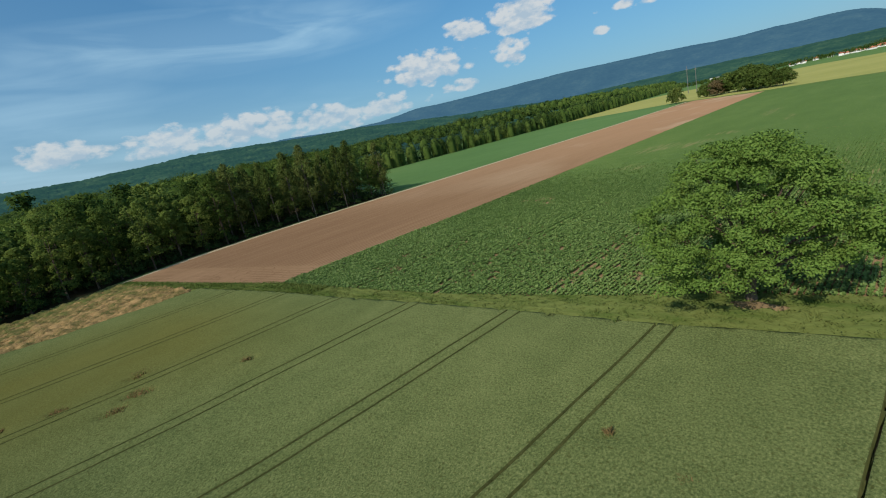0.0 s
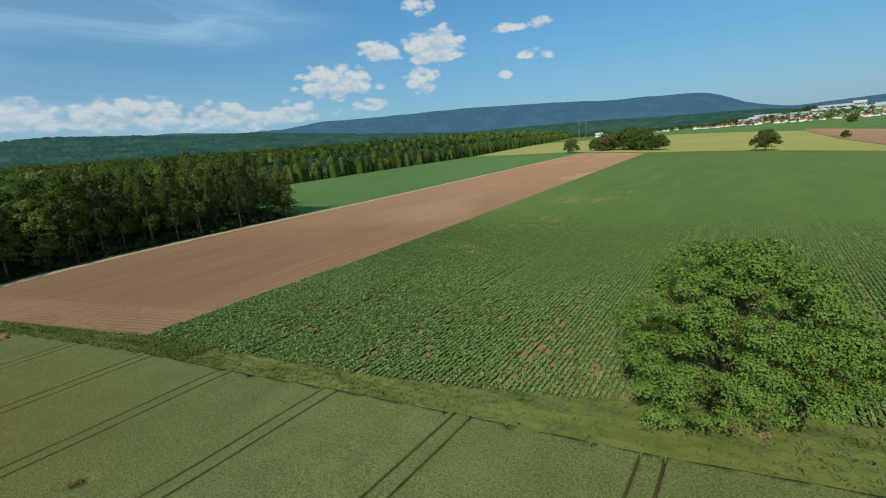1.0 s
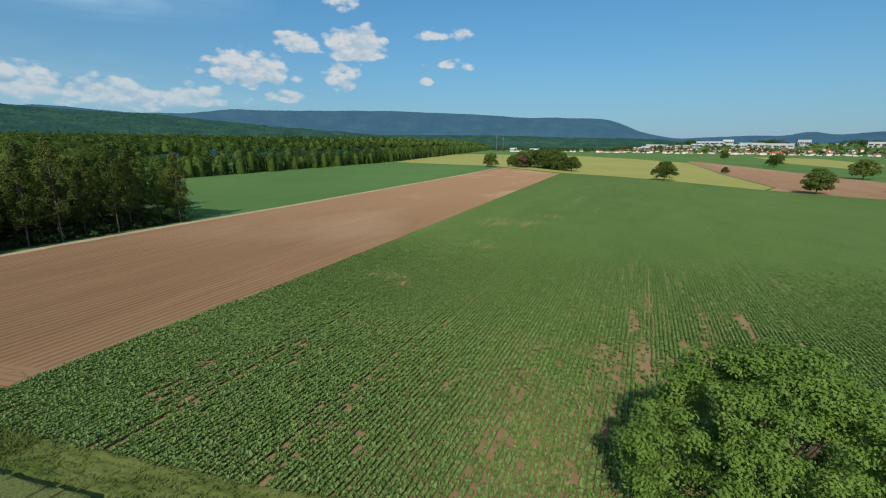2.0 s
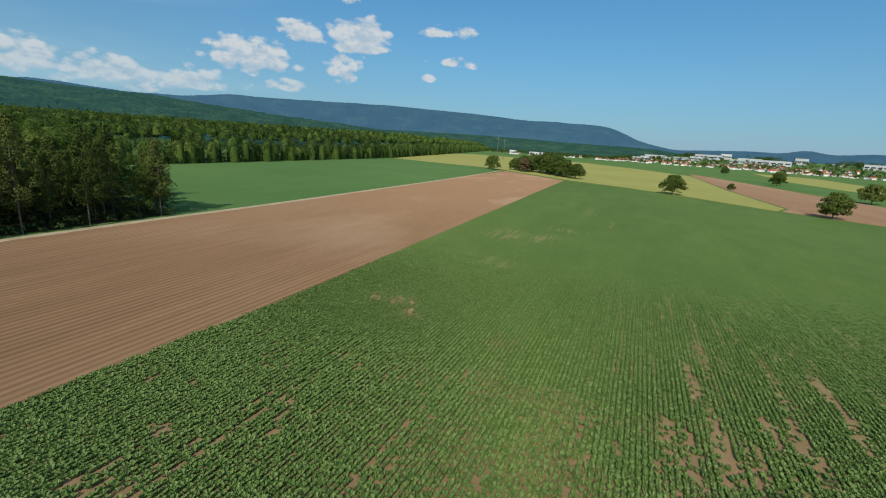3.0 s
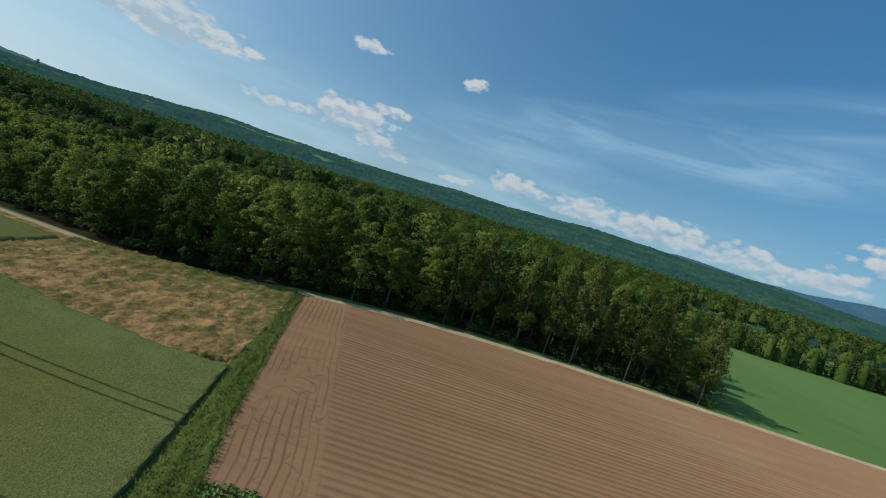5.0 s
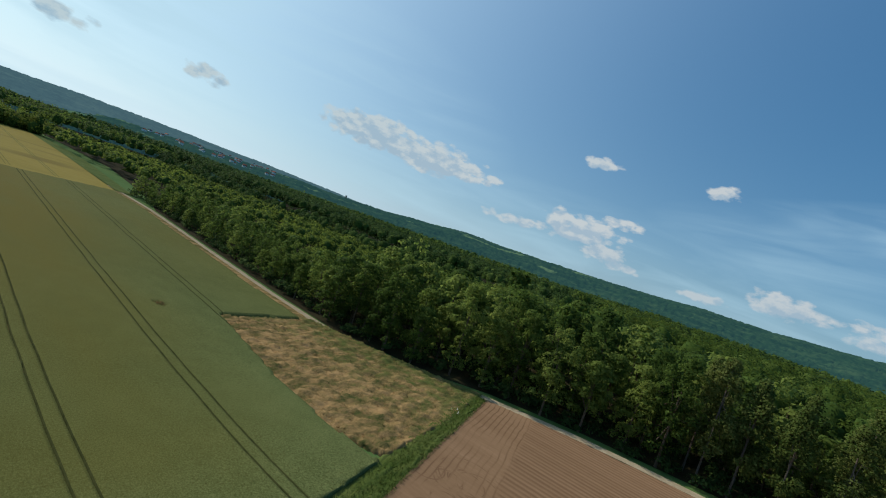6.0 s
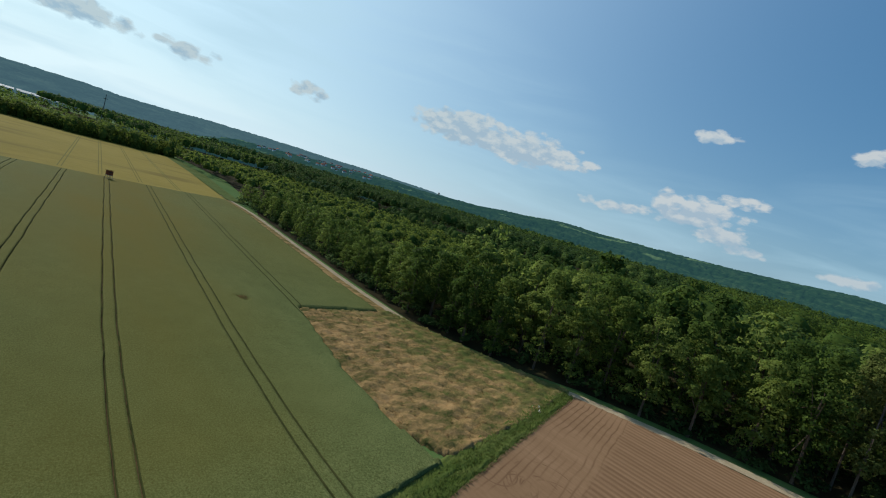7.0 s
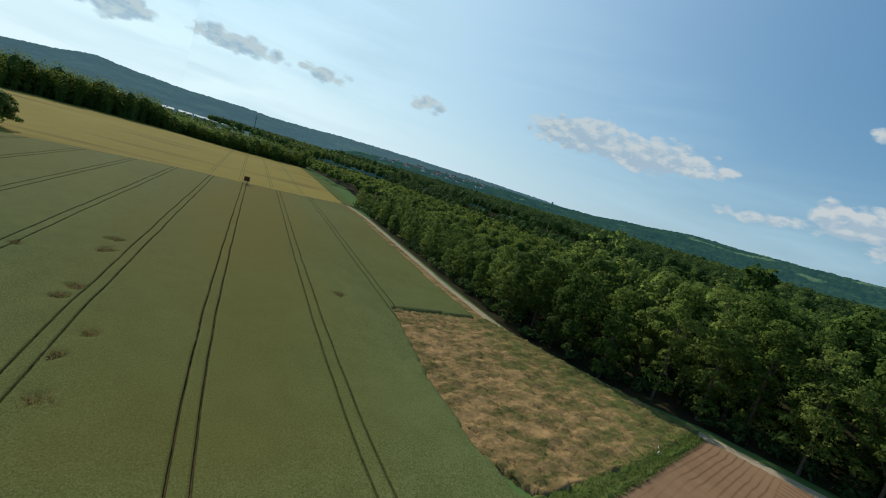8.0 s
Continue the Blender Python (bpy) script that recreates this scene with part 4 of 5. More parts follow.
def make_tree(name, label, category, lobes, trunk_h, trunk_r, n, size, leaf, seed, limbs=5, bark=None, up=0.35, group="", jitter=0.45, shell=(0.72, 1.05)):
    rng = np.random.RandomState(seed)
    root = tagged(new(name), label, category, group)
    bm = bmesh.new()
    tube(bm, [(0, 0, -0.2), (0.02, 0, 0.3), (0.05, 0.04, trunk_h * 0.5), (0.0, 0.1, trunk_h), (0, 0, trunk_h * 1.3)], [trunk_r * 1.5, trunk_r * 1.05, trunk_r * 0.85, trunk_r * 0.6, trunk_r * 0.15])
    for i in range(limbs):
        lb = lobes[int(rng.randint(len(lobes)))]
        z0 = trunk_h * rng.uniform(0.45, 0.95)
        mid = (lb[0] * 0.5, lb[1] * 0.5, z0 * 0.45 + lb[2] * 0.55)
        tube(bm, [(0, 0.05, z0), mid, (lb[0], lb[1], lb[2])], [trunk_r * 0.4, trunk_r * 0.26, trunk_r * 0.06], 5)
    part("trunk", bm, bark or M_BARK, root)
    crown = leaf_object("crown", *leaf_cloud(rng, lobes, n, size, up, shell=shell, jitter=jitter), leaf)
    crown.parent = root
    return root


def dome_lobes(rng, h0, h1, rad, n):
    """Lobes that fill a broad crown from h0 to h1: a few great boughs inside, then many uneven ones on the outside."""
    out = []
    for i in range(n):
        f = rng.uniform(0, 1) ** 0.85
        a = i * 2.399963 + rng.uniform(-0.5, 0.5)
        env = rad * math.sqrt(max(0.05, 1 - (abs(f - 0.35) / 0.72) ** 2)) * (1 + 0.12 * math.sin(2 * a + 5 * f + n))
        lr = rad * (rng.uniform(0.32, 0.44) if i * 5 < n else rng.uniform(0.13, 0.27))
        rr = max(0, env - lr * 0.8) * (rng.uniform(0.2, 0.7) if i * 5 < n else math.sqrt(rng.uniform(0.55, 1.1)))
        out.append((rr * math.cos(a), rr * math.sin(a), h0 + lr * 0.7 + f * (h1 - h0 - 1.5 * lr), lr, lr * rng.uniform(0.55, 0.85)))
    return out


def build_walnut():
    rng = np.random.RandomState(21)
    lobes = []
    for i in range(420):
        f = ((i + 0.5) / 420) ** 1.1
        a = i * 2.399963 + rng.uniform(-0.4, 0.4)
        env = 8.2 * math.sqrt(max(0.03, 1 - (abs(f - 0.2) / 0.82) ** 2)) * (1 + 0.09 * math.sin(3 * a + 1 + 4 * f) + 0.07 * math.sin(5 * a - 7 * f))
        lr = rng.uniform(0.5, 1.15)
        rr = max(0, env - lr) * (rng.uniform(0.86, 1.02) if i % 3 else rng.uniform(0.35, 0.9))
        lobes.append((rr * math.cos(a) + 0.2, rr * math.sin(a), 2.8 + f * 10.2 + rng.uniform(-0.4, 0.4) + 1.9 * (1 - f) ** 2 * max(0.0, math.cos(a + 0.6)), lr, lr * 0.62))
    t = make_tree("walnut_tree", "broad spreading green walnut tree on the grass strip", "tree", lobes, 4.2, 0.42, 110000, 0.104, M_WALNUT, 22, 22, up=0.4, jitter=0.45, shell=(0.25, 1.2))
    t.matrix_world = pose(-7.0, 40.2, 0)
    return t


build_walnut()


def bare_soil():
    """Trodden ground round the foot of the walnut."""
    bm = bmesh.new()
    mid = bm.verts.new((0, 0, 0.32))
    ring = [[bm.verts.new((k * 2.3 * math.cos(a) * (1 + 0.2 * math.sin(3 * a + k)), k * 0.95 * math.sin(a) * (1 + 0.15 * math.sin(5 * a)), 0.31 - 0.3 * k ** 4)) for a in np.linspace(0, 2 * math.pi, 24, endpoint=False)] for k in (0.4, 0.75, 1.0)]
    for j in range(24):
        n = (j + 1) % 24
        bm.faces.new((mid, ring[0][j], ring[0][n]))
        for a, b in zip(ring, ring[1:]):
            bm.faces.new((a[j], b[j], b[n], a[n]))
    me = bpy.data.meshes.new("bare_soil")
    bm.to_mesh(me)
    bm.free()
    me.materials.append(M_BEETSOIL)
    ob = tagged(new("bare_soil", me), "bare reddish soil under the walnut tree", "soil", kind="structure")
    ob.location = (-6.4, 39.0, 0)


bare_soil()


def variants():
    out, back, larch = [], [], []
    for i in range(6):
        rng = np.random.RandomState(40 + i)
        h = (18, 20.5, 16, 21, 14.5, 17.5)[i]
        lobes = dome_lobes(rng, h * 0.08, h, (4.5, 5.2, 4.1, 4.6, 3.8, 5.4)[i], 58)
        args = ("tall leafy broadleaf tree at the edge of the wood", "tree", lobes, h * 0.55, 0.26)
        out.append(make_tree("deciduous_tree", *args, 3600, 0.265, M_LEAF, 50 + i, 4, shell=(0.8, 1.1), jitter=0.5, group="trees of the wood"))
        back.append(make_tree("deciduous_tree", "broadleaf tree inside the wood", "tree", lobes, h * 0.55, 0.24, 850, 0.52, M_LEAF, 60 + i, 3, shell=(0.8, 1.05), jitter=0.35, group="trees of the wood"))
    for i in range(4):
        rng = np.random.RandomState(70 + i)
        h = (24.5, 22, 25.5, 19.5)[i]
        lobes = []
        for k in range(46):
            f = (k + rng.uniform(0, 1)) / 46
            a = rng.uniform(0, 2 * math.pi)
            env = (5.2, 4.5, 4.9, 4.2)[i] * (1 - f) ** 0.42 * min(1.0, 0.5 + 1.8 * f) + 0.3
            lr = rng.uniform(0.7, 1.35)
            rr = max(0, env - lr) * rng.uniform(0.55, 1.1)
            lobes.append((rr * math.cos(a), rr * math.sin(a), h * 0.24 + f * h * 0.74, lr, lr * rng.uniform(1.0, 1.7)))
        larch.append(make_tree("larch_tree", "tall olive-green larch with a bare pale lower trunk", "tree", lobes, h * 0.7, 0.2, 4800, 0.24, M_LARCH, 80 + i, 5, M_PALEBARK, 0.05, shell=(0.6, 1.15), jitter=0.5, group="trees of the wood"))
    return out, back, larch


def forest():
    rng = np.random.RandomState(31)
    broad, back, larch = variants()
    used = set()
    ty = [p[1] for p in TRACK]
    tx = [p[0] for p in TRACK]

    def place(src, x, y, s):
        m = pose(x, y, float(ground_z(x, y)), 0, 0, rng.uniform(0, 360)) @ Matrix.Diagonal((s * rng.uniform(0.92, 1.08), s * rng.uniform(0.92, 1.08), s * rng.uniform(0.92, 1.08), 1))
        if src.name in used:
            src = copy_thing(src, Matrix.Identity(4))
        else:
            used.add(src.name)
        src.matrix_world = m

    last = 0
    for row in range(5):
        y = -176.0 + row * 2
        while y < 112:
            # a low young stand in the south, with a clump of taller trees where it begins
            low = float(smooth_step(-15, -40, y)) * (1 - 0.75 * float(smooth_step(9, 4, abs(y + 29))))
            x = np.interp(y, ty, tx) - 6.0 - row * (5.2 + 2.0 * (1 - low)) + rng.uniform(-1.8, 1.8)
            s = (0.92 + 0.06 * row) * (1 - low) * (1 + 0.07 * float(smooth_step(-5, 15, y))) + (0.50 + 0.03 * row) * low + rng.uniform(-0.16, 0.14)
            pick = (last + 1 + int(rng.randint(5))) % 6
            last = pick
            if y > 48 and row < 2 and rng.uniform() < 0.9:
                place(larch[int(rng.randint(4))], x, y, rng.uniform(0.82, 0.97) * (1.0 + 0.04 * row) * (1 + 0.12 * float(smooth_step(95, 60, y))))
                y += rng.uniform(5.0, 8.6)
            else:
                place((broad if row < 2 and y > -70 else back)[pick], x, y, s * (0.9 if y > 48 else 1))
                y += rng.uniform(4.8, 8.4) * (0.5 + 0.5 * s)

    # low dark trees at the tip of the wood
    for x, y, s in ((-147.5, 112, 1.0), (-151, 116, 0.7), (-158, 119, 0.7), (-166, 123, 0.75), (-177, 127, 0.8), (-189, 131, 0.8), (-201, 135, 0.85)):
        place(broad[int(rng.randint(6))], x, y, s)
    # every kind stands somewhere in the wood
    for n, src in enumerate(broad + back + larch):
        if src.name not in used:
            place(src, -176.0 - 5 * n, 20.0 + 6 * n, 1.0)


forest()


def young(x, y):
    """How far the wood is a low young stand: between the track and the tall dark wood to the west."""
    return float(smooth_step(-25, -60, y) * smooth_step(-305, -270, x))


def canopy():
    """The wood behind its edge, and the far woods: crowns joined, a mesh for each kind of stand."""
    rng = np.random.RandomState(77)
    pts = []
    ty, tx = [p[1] for p in TRACK], [p[0] for p in TRACK]
    step = 7.6
    # behind the near edge
    for x in np.arange(-345, -140, step):
        for y in np.arange(-480, 175, step):
            e = np.interp(y, ty, tx) - 37 if y > -178 else np.interp(y, [-480, -430, -300, -178], [-190, -178, -163, -170])
            if x > e or (y > 110 + (-143 - x) * 0.36):
                continue
            low = young(x, y)
            kind = 1 if rng.uniform() < low else (2 if x < -275 and y < 20 or rng.uniform() < 0.12 else 0)
            # the old wood shows its full height over the young stand
            wall = 1 if kind == 2 and -303 < x < -276 and y < -20 else 0
            tall = (0.16 + 0.16 * float(smooth_step(-190, -250, x))) * float(smooth_step(-10, 20, y)) + (0.22 if x < -285 and y < -10 else 0.0)
            pts.append((x, y, 1.0 - 0.42 * low + tall, wall, kind))
    # on to the foot of the hills, thinner where it is far
    r = 345.0
    while r < 980:
        st = 8.5 + (r - 335) * 0.014
        for y in np.arange(-900, 900, st):
            if r < 470 and y > 170:
                continue
            pts.append((-r, y, 1.12 + st * 0.012 + 0.2 * float(smooth_step(-150, 0, y)), 0, 2 if y < -30 and r < 520 or rng.uniform() < 0.35 else 0))
        r += st
    # the wood's southern end, towards the hill
    for x in np.arange(-345, -120, 12):
        for y in np.arange(-1250, -475, 12):
            if x < -185 + (-480 - y) * 0.1:
                pts.append((x, y, 1.05, 0, 2 if rng.uniform() < 0.3 else 0))
    # far wood beyond the maize field
    for k in range(11):
        for y in np.arange(170, 3200, 10.5 if k < 3 else 12):
            ex = np.interp(y, [170, 218, 347, 590, 1100, 3270], [-300, -304, -310, -330, -436, -895])
            grow = 1 + y / 1500
            pts.append((ex - 4 - k * 9 * grow, y + (k % 2) * 4, rng.uniform(0.92, 1.22) + 0.09 * min(k, 4), 1 if k < 2 else 0, 2 if rng.uniform() < (0.88 if k < 2 else 0.5) else 0))
    # belt of trees beyond the barley
    for t in np.arange(0, 1, 0.0105):
        bx = np.interp(t, [0, 0.25, 0.45, 0.62, 0.8, 1], [-176, -102, -43, 5, 60, 230])
        by = np.interp(t, [0, 0.25, 0.45, 0.62, 0.8, 1], [-436, -430, -460, -452, -415, -335])
        for k in range(3):
            tall = np.interp(t, [0, 0.04, 0.22, 0.40, 0.48, 0.6, 1], [1.05, 0.9, 0.82, 0.86, 1.25, 1.4, 1.4])
            pts.append((bx, by + 6 - 6 * k, tall * rng.choice([0.85, 0.95, 1.0, 1.2]), 1, 1))
    pts = np.array(pts)
    pts[:, :2] += rng.uniform(-4.2, 4.2, (len(pts), 2))
    leaves = {0: ([], []), 1: ([], []), 2: ([], [])}
    core_v, core_f, base = [], [], 0
    for x, y, s, edge, kind in pts:
        d = math.hypot(x + 40, y - 40)
        big = 1 + max(0, d - 400) * 0.0006
        r = rng.uniform(2.6, 4.4) if kind == 1 and not edge else rng.uniform(3.6, 6.6) * (0.8 + 0.2 * s) * big
        h = (rng.uniform(12.5, 16.0) + 0.75 * r) * s * min(big, 1.3)
        if kind == 1 and not edge:
            h = rng.uniform(8.5, 12.0)
        if edge:
            r *= 1.3 if y > 100 else 1.6
            h *= 0.86
        if edge:
            n, size = (int(r * r * (2.6 if kind == 2 and y < 100 else (3.4 if y < -300 else 6))), 0.74 if y < -300 else 0.66) if d < 600 else ((60, 1.1) if d < 1200 else (12, 1.6))
        else:
            n, size = (int(r * r * 9), 0.47) if d < 260 else ((int(r * r * 3.6), 0.73) if d < 420 else ((int(r * r * 1.7), 1.05) if d < 650 else ((9, 1.7) if d < 900 else (4, 2.1))))
        lobes = [(0, 0, h - r * 0.95, r * 0.85, r * 0.85)]
        for k in range(7):
            a, q = rng.uniform(0, 2 * math.pi), rng.uniform(0.26, 0.5)
            lobes.append((0.66 * r * math.cos(a), 0.66 * r * math.sin(a), h - r * rng.uniform(0.35, 1.25), r * q, r * q * 0.85))
        if edge:
            for k in range(8):
                a, q = rng.uniform(0, 2 * math.pi), rng.uniform(0.24, 0.44)
                lobes.append((0.7 * r * math.cos(a), 0.7 * r * math.sin(a), h * rng.uniform(0.08, 0.55), r * q, r * q * 0.75))
        v, m = leaf_cloud(rng, lobes, n, size, 0.3, (0.86, 1.12), -0.98 if edge else -0.35, 0.4, (x, y, float(ground_z(x, y))))
        m = m * 0.8 + np.repeat(rng.normal(size=(len(m) // 4, 3)) * 0.22, 4, 0)
        m[:, 2] += 0.38
        m /= np.linalg.norm(m, axis=1)[:, None]
        leaves[int(kind)][0].append(v)
        leaves[int(kind)][1].append(m)
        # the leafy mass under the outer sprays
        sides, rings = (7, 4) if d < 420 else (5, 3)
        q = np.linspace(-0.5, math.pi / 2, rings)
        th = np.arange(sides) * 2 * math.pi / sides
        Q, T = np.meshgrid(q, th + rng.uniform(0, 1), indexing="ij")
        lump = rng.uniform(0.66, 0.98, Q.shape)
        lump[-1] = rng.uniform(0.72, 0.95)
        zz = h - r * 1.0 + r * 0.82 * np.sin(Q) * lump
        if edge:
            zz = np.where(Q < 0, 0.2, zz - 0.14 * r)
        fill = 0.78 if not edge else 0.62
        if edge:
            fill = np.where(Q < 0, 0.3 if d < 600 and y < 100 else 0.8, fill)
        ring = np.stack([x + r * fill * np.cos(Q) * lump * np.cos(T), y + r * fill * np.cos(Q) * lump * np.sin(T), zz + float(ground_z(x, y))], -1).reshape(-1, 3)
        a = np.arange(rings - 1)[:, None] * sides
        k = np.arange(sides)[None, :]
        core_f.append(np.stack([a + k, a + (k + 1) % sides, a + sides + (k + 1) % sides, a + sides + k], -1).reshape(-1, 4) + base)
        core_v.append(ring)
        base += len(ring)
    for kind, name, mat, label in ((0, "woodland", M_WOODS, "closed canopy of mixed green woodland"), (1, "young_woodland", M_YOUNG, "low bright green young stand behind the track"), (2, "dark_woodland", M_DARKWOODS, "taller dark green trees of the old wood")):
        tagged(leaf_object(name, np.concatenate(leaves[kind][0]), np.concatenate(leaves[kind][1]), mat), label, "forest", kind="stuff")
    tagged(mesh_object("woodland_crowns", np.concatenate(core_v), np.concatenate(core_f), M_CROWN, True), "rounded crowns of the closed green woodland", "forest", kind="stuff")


canopy()


# ---- hills ----
def ridge(name, azs, els, r0, r1, mat, label, seed, rough, rings=18, crowns=0.3):
    """A long hill: foot at r0, crest at r1, its skyline by azimuth and elevation from the middle of the fields. Gives its height at a place."""
    a = np.arange(azs[0], azs[-1], 0.18)
    e = np.interp(a, azs, els)
    k = np.hanning(15) / np.hanning(15).sum()
    e = np.convolve(np.pad(e, 7, mode="edge"), k, mode="valid")

    def height(azm, fr):
        top = 25 + r1 * np.tan(np.radians(np.interp(azm, a, e)))
        prof = np.where(fr <= 1, smooth_step(-0.1, 1.0, fr), 1 - 0.6 * (fr - 1))
        rr = r0 + (r1 - r0) * fr
        x, y = -35 + rr * np.sin(np.radians(azm)), 35 + rr * np.cos(np.radians(azm))
        return x, y, top * prof + rough * (0.6 * wobble(x, y, 420, seed) + 0.25 * wobble(x, y, 130, seed + 1)) * np.clip(fr * 2, 0, 1) * np.clip(1.2 - fr, 0.2, 1)

    A, Fr = np.meshgrid(a, np.linspace(0, 1.25, rings), indexing="ij")
    rng = np.random.RandomState(seed)
    A = A + rng.uniform(-0.08, 0.08, A.shape)
    Fr = Fr + rng.uniform(-0.4, 0.4, A.shape) * 1.25 / (rings - 1) * (Fr > 0.1)
    x, y, z = height(A, Fr)
    z = z + rng.uniform(0, rough * crowns, x.shape)
    z[:, 0] = -5
    tagged(mesh_object(name, np.stack([x, y, z], -1).reshape(-1, 3), grid_faces(len(a), rings), mat, True), label, "hill", kind="structure")
    return height


ridge("backdrop_far_ridge", [-66, -64, -61, -56, -51, -47, -41, -33, -28, -18, -11, -8, -2.5, -1, 0.2, 1.8, 5, 9], [2.6, 3.4, 3.3, 3.0, 3.1, 3.7, 3.75, 3.95, 4.0, 3.7, 3.25, 3.3, 3.1, 2.7, 2.2, 1.5, 0.9, 0.4], 3300, 4500, M_HILL_FAR, "wooded mountain ridge far off, tinted blue-green with haze", 3, 10)
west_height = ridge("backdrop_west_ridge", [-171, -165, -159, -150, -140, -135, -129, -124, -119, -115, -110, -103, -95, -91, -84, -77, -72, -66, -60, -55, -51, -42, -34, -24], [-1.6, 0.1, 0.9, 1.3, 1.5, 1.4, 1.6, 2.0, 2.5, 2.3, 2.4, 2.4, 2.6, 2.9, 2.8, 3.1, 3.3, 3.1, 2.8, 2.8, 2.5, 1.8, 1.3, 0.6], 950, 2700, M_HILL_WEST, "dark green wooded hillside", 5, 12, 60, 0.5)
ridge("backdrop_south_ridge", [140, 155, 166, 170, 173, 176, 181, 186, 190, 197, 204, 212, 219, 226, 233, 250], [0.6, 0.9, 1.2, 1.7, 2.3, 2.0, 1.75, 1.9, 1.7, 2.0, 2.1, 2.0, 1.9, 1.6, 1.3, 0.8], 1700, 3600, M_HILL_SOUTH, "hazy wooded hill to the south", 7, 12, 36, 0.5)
ridge("backdrop_east_hills", [-4, 2, 6, 10, 13, 15, 17, 19, 22, 30, 60, 100, 145], [0.6, 1.0, 0.9, 1.1, 1.2, 1.1, 1.6, 1.2, 1.5, 1.2, 1.0, 1.0, 0.8], 3600, 4700, M_HILL_FAR, "low hills on the horizon, tinted blue with haze", 9, 8)
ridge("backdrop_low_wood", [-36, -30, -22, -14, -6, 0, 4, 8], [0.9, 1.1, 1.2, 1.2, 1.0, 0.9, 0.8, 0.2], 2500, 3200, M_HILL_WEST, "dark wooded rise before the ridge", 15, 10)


# ---- single trees and bushes of the far fields ----
def field_trees():
    rng = np.random.RandomState(91)
    kinds = []
    for i in range(3):
        lobes = dome_lobes(np.random.RandomState(95 + i), 1.0, 14.6, (8.6, 8.0, 9.0)[i], 110)
        kinds.append(make_tree("field_tree", "round-crowned green tree standing alone between fields", "tree", lobes, 4.2, 0.4, 7000, 0.48, M_BUSH, 97 + i, 8, up=0.5, group="field trees"))
    spots = [(11.5, 378, 1.0), (80, 308, 0.95), (160, 468, 1.1), (157, 693, 1.1), (172, 1097, 1.05), (-64, 469, 1.0), (-9.5, -162, 0.85), (128, 330, 0.8), (215, 900, 1.1), (250, 620, 1.0)]
    for n, (x, y, sc) in enumerate(spots):
        m = pose(x, y, float(ground_z(x, y)), 0, 0, rng.uniform(0, 360)) @ Matrix.Diagonal((sc, sc, sc, 1))
        ob = kinds[n] if n < 3 else copy_thing(kinds[n % 3], Matrix.Identity(4))
        ob.matrix_world = m
    bush = []
    for i in range(2):
        lobes = dome_lobes(np.random.RandomState(105 + i), -0.5, 12.5, 8.6, 70)
        bush.append(make_tree("field_bush", "dense dark green bush at the end of the bare field", "bush", lobes, 4.0, 0.2, 4600, 0.55, M_BUSH, 107 + i, 4, up=0.4, group="bushes of the field corner"))
    spots = [(-158, 512, 1.05), (-139, 545, 0.95), (-128, 540, 1.15), (-117, 536, 1.3), (-106, 528, 1.35), (-96, 516, 1.35), (-86, 500, 1.3), (-77, 486, 1.15), (-101, 535, 1.5), (-90, 520, 1.4), (72, 505, 0.4)]
    for n, (x, y, sc) in enumerate(spots):
        m = pose(x, y, 0, 0, 0, rng.uniform(0, 360)) @ Matrix.Diagonal((sc * 1.1, sc * 1.1, sc * 1.25, 1))
        ob = bush[n] if n < 2 else copy_thing(bush[n % 2], Matrix.Identity(4))
        ob.matrix_world = m
    lobes = dome_lobes(np.random.RandomState(109), -0.5, 13, 7.0, 60)
    red = make_tree("field_bush", "russet-leaved shrub among green bushes", "bush", lobes, 4.0, 0.2, 3600, 0.5, M_RUSSET, 110, 4, up=0.4, group="bushes of the field corner")
    red.matrix_world = pose(-124, 521, 0) @ Matrix.Diagonal((1.1, 1.1, 1.2, 1))


field_trees()


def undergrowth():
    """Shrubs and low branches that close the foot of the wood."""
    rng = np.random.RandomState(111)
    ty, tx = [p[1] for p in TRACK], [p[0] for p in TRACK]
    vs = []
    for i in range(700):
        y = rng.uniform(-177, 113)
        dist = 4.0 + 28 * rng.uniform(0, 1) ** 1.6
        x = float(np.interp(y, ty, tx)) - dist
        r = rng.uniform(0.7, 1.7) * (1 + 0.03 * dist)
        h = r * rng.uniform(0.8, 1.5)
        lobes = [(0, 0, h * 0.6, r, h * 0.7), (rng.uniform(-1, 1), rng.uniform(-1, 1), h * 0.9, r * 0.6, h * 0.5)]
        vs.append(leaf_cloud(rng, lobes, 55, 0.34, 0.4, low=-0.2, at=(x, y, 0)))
    # dark leaf material puts the deep shade at the wood's foot into the colour
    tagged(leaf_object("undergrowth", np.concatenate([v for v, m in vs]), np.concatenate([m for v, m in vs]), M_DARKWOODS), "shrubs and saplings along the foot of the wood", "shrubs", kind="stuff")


undergrowth()

# ---- hunting stand ----
M_WOOD = material("weathered_red_brown_boards", [(0.12, 0.035, 0.02), (0.19, 0.06, 0.035), (0.25, 0.09, 0.05)], [(1.0, 0.5), (9, 0.7)], 0.85, 0.3, stretch=(1, 1, 0.2))
M_POLE = material("grey_poles", [(0.22, 0.19, 0.15), (0.32, 0.29, 0.24), (0.42, 0.39, 0.34)], [(1.0, 0.6), (10, 0.5)], 0.85, 0.2, stretch=(1, 1, 0.2))
M_WHITE = material("white_paint", [(0.60, 0.59, 0.56), (0.72, 0.71, 0.68), (0.82, 0.82, 0.80)], [(0.3, 0.7), (3, 0.5)], 0.6, 0.0)
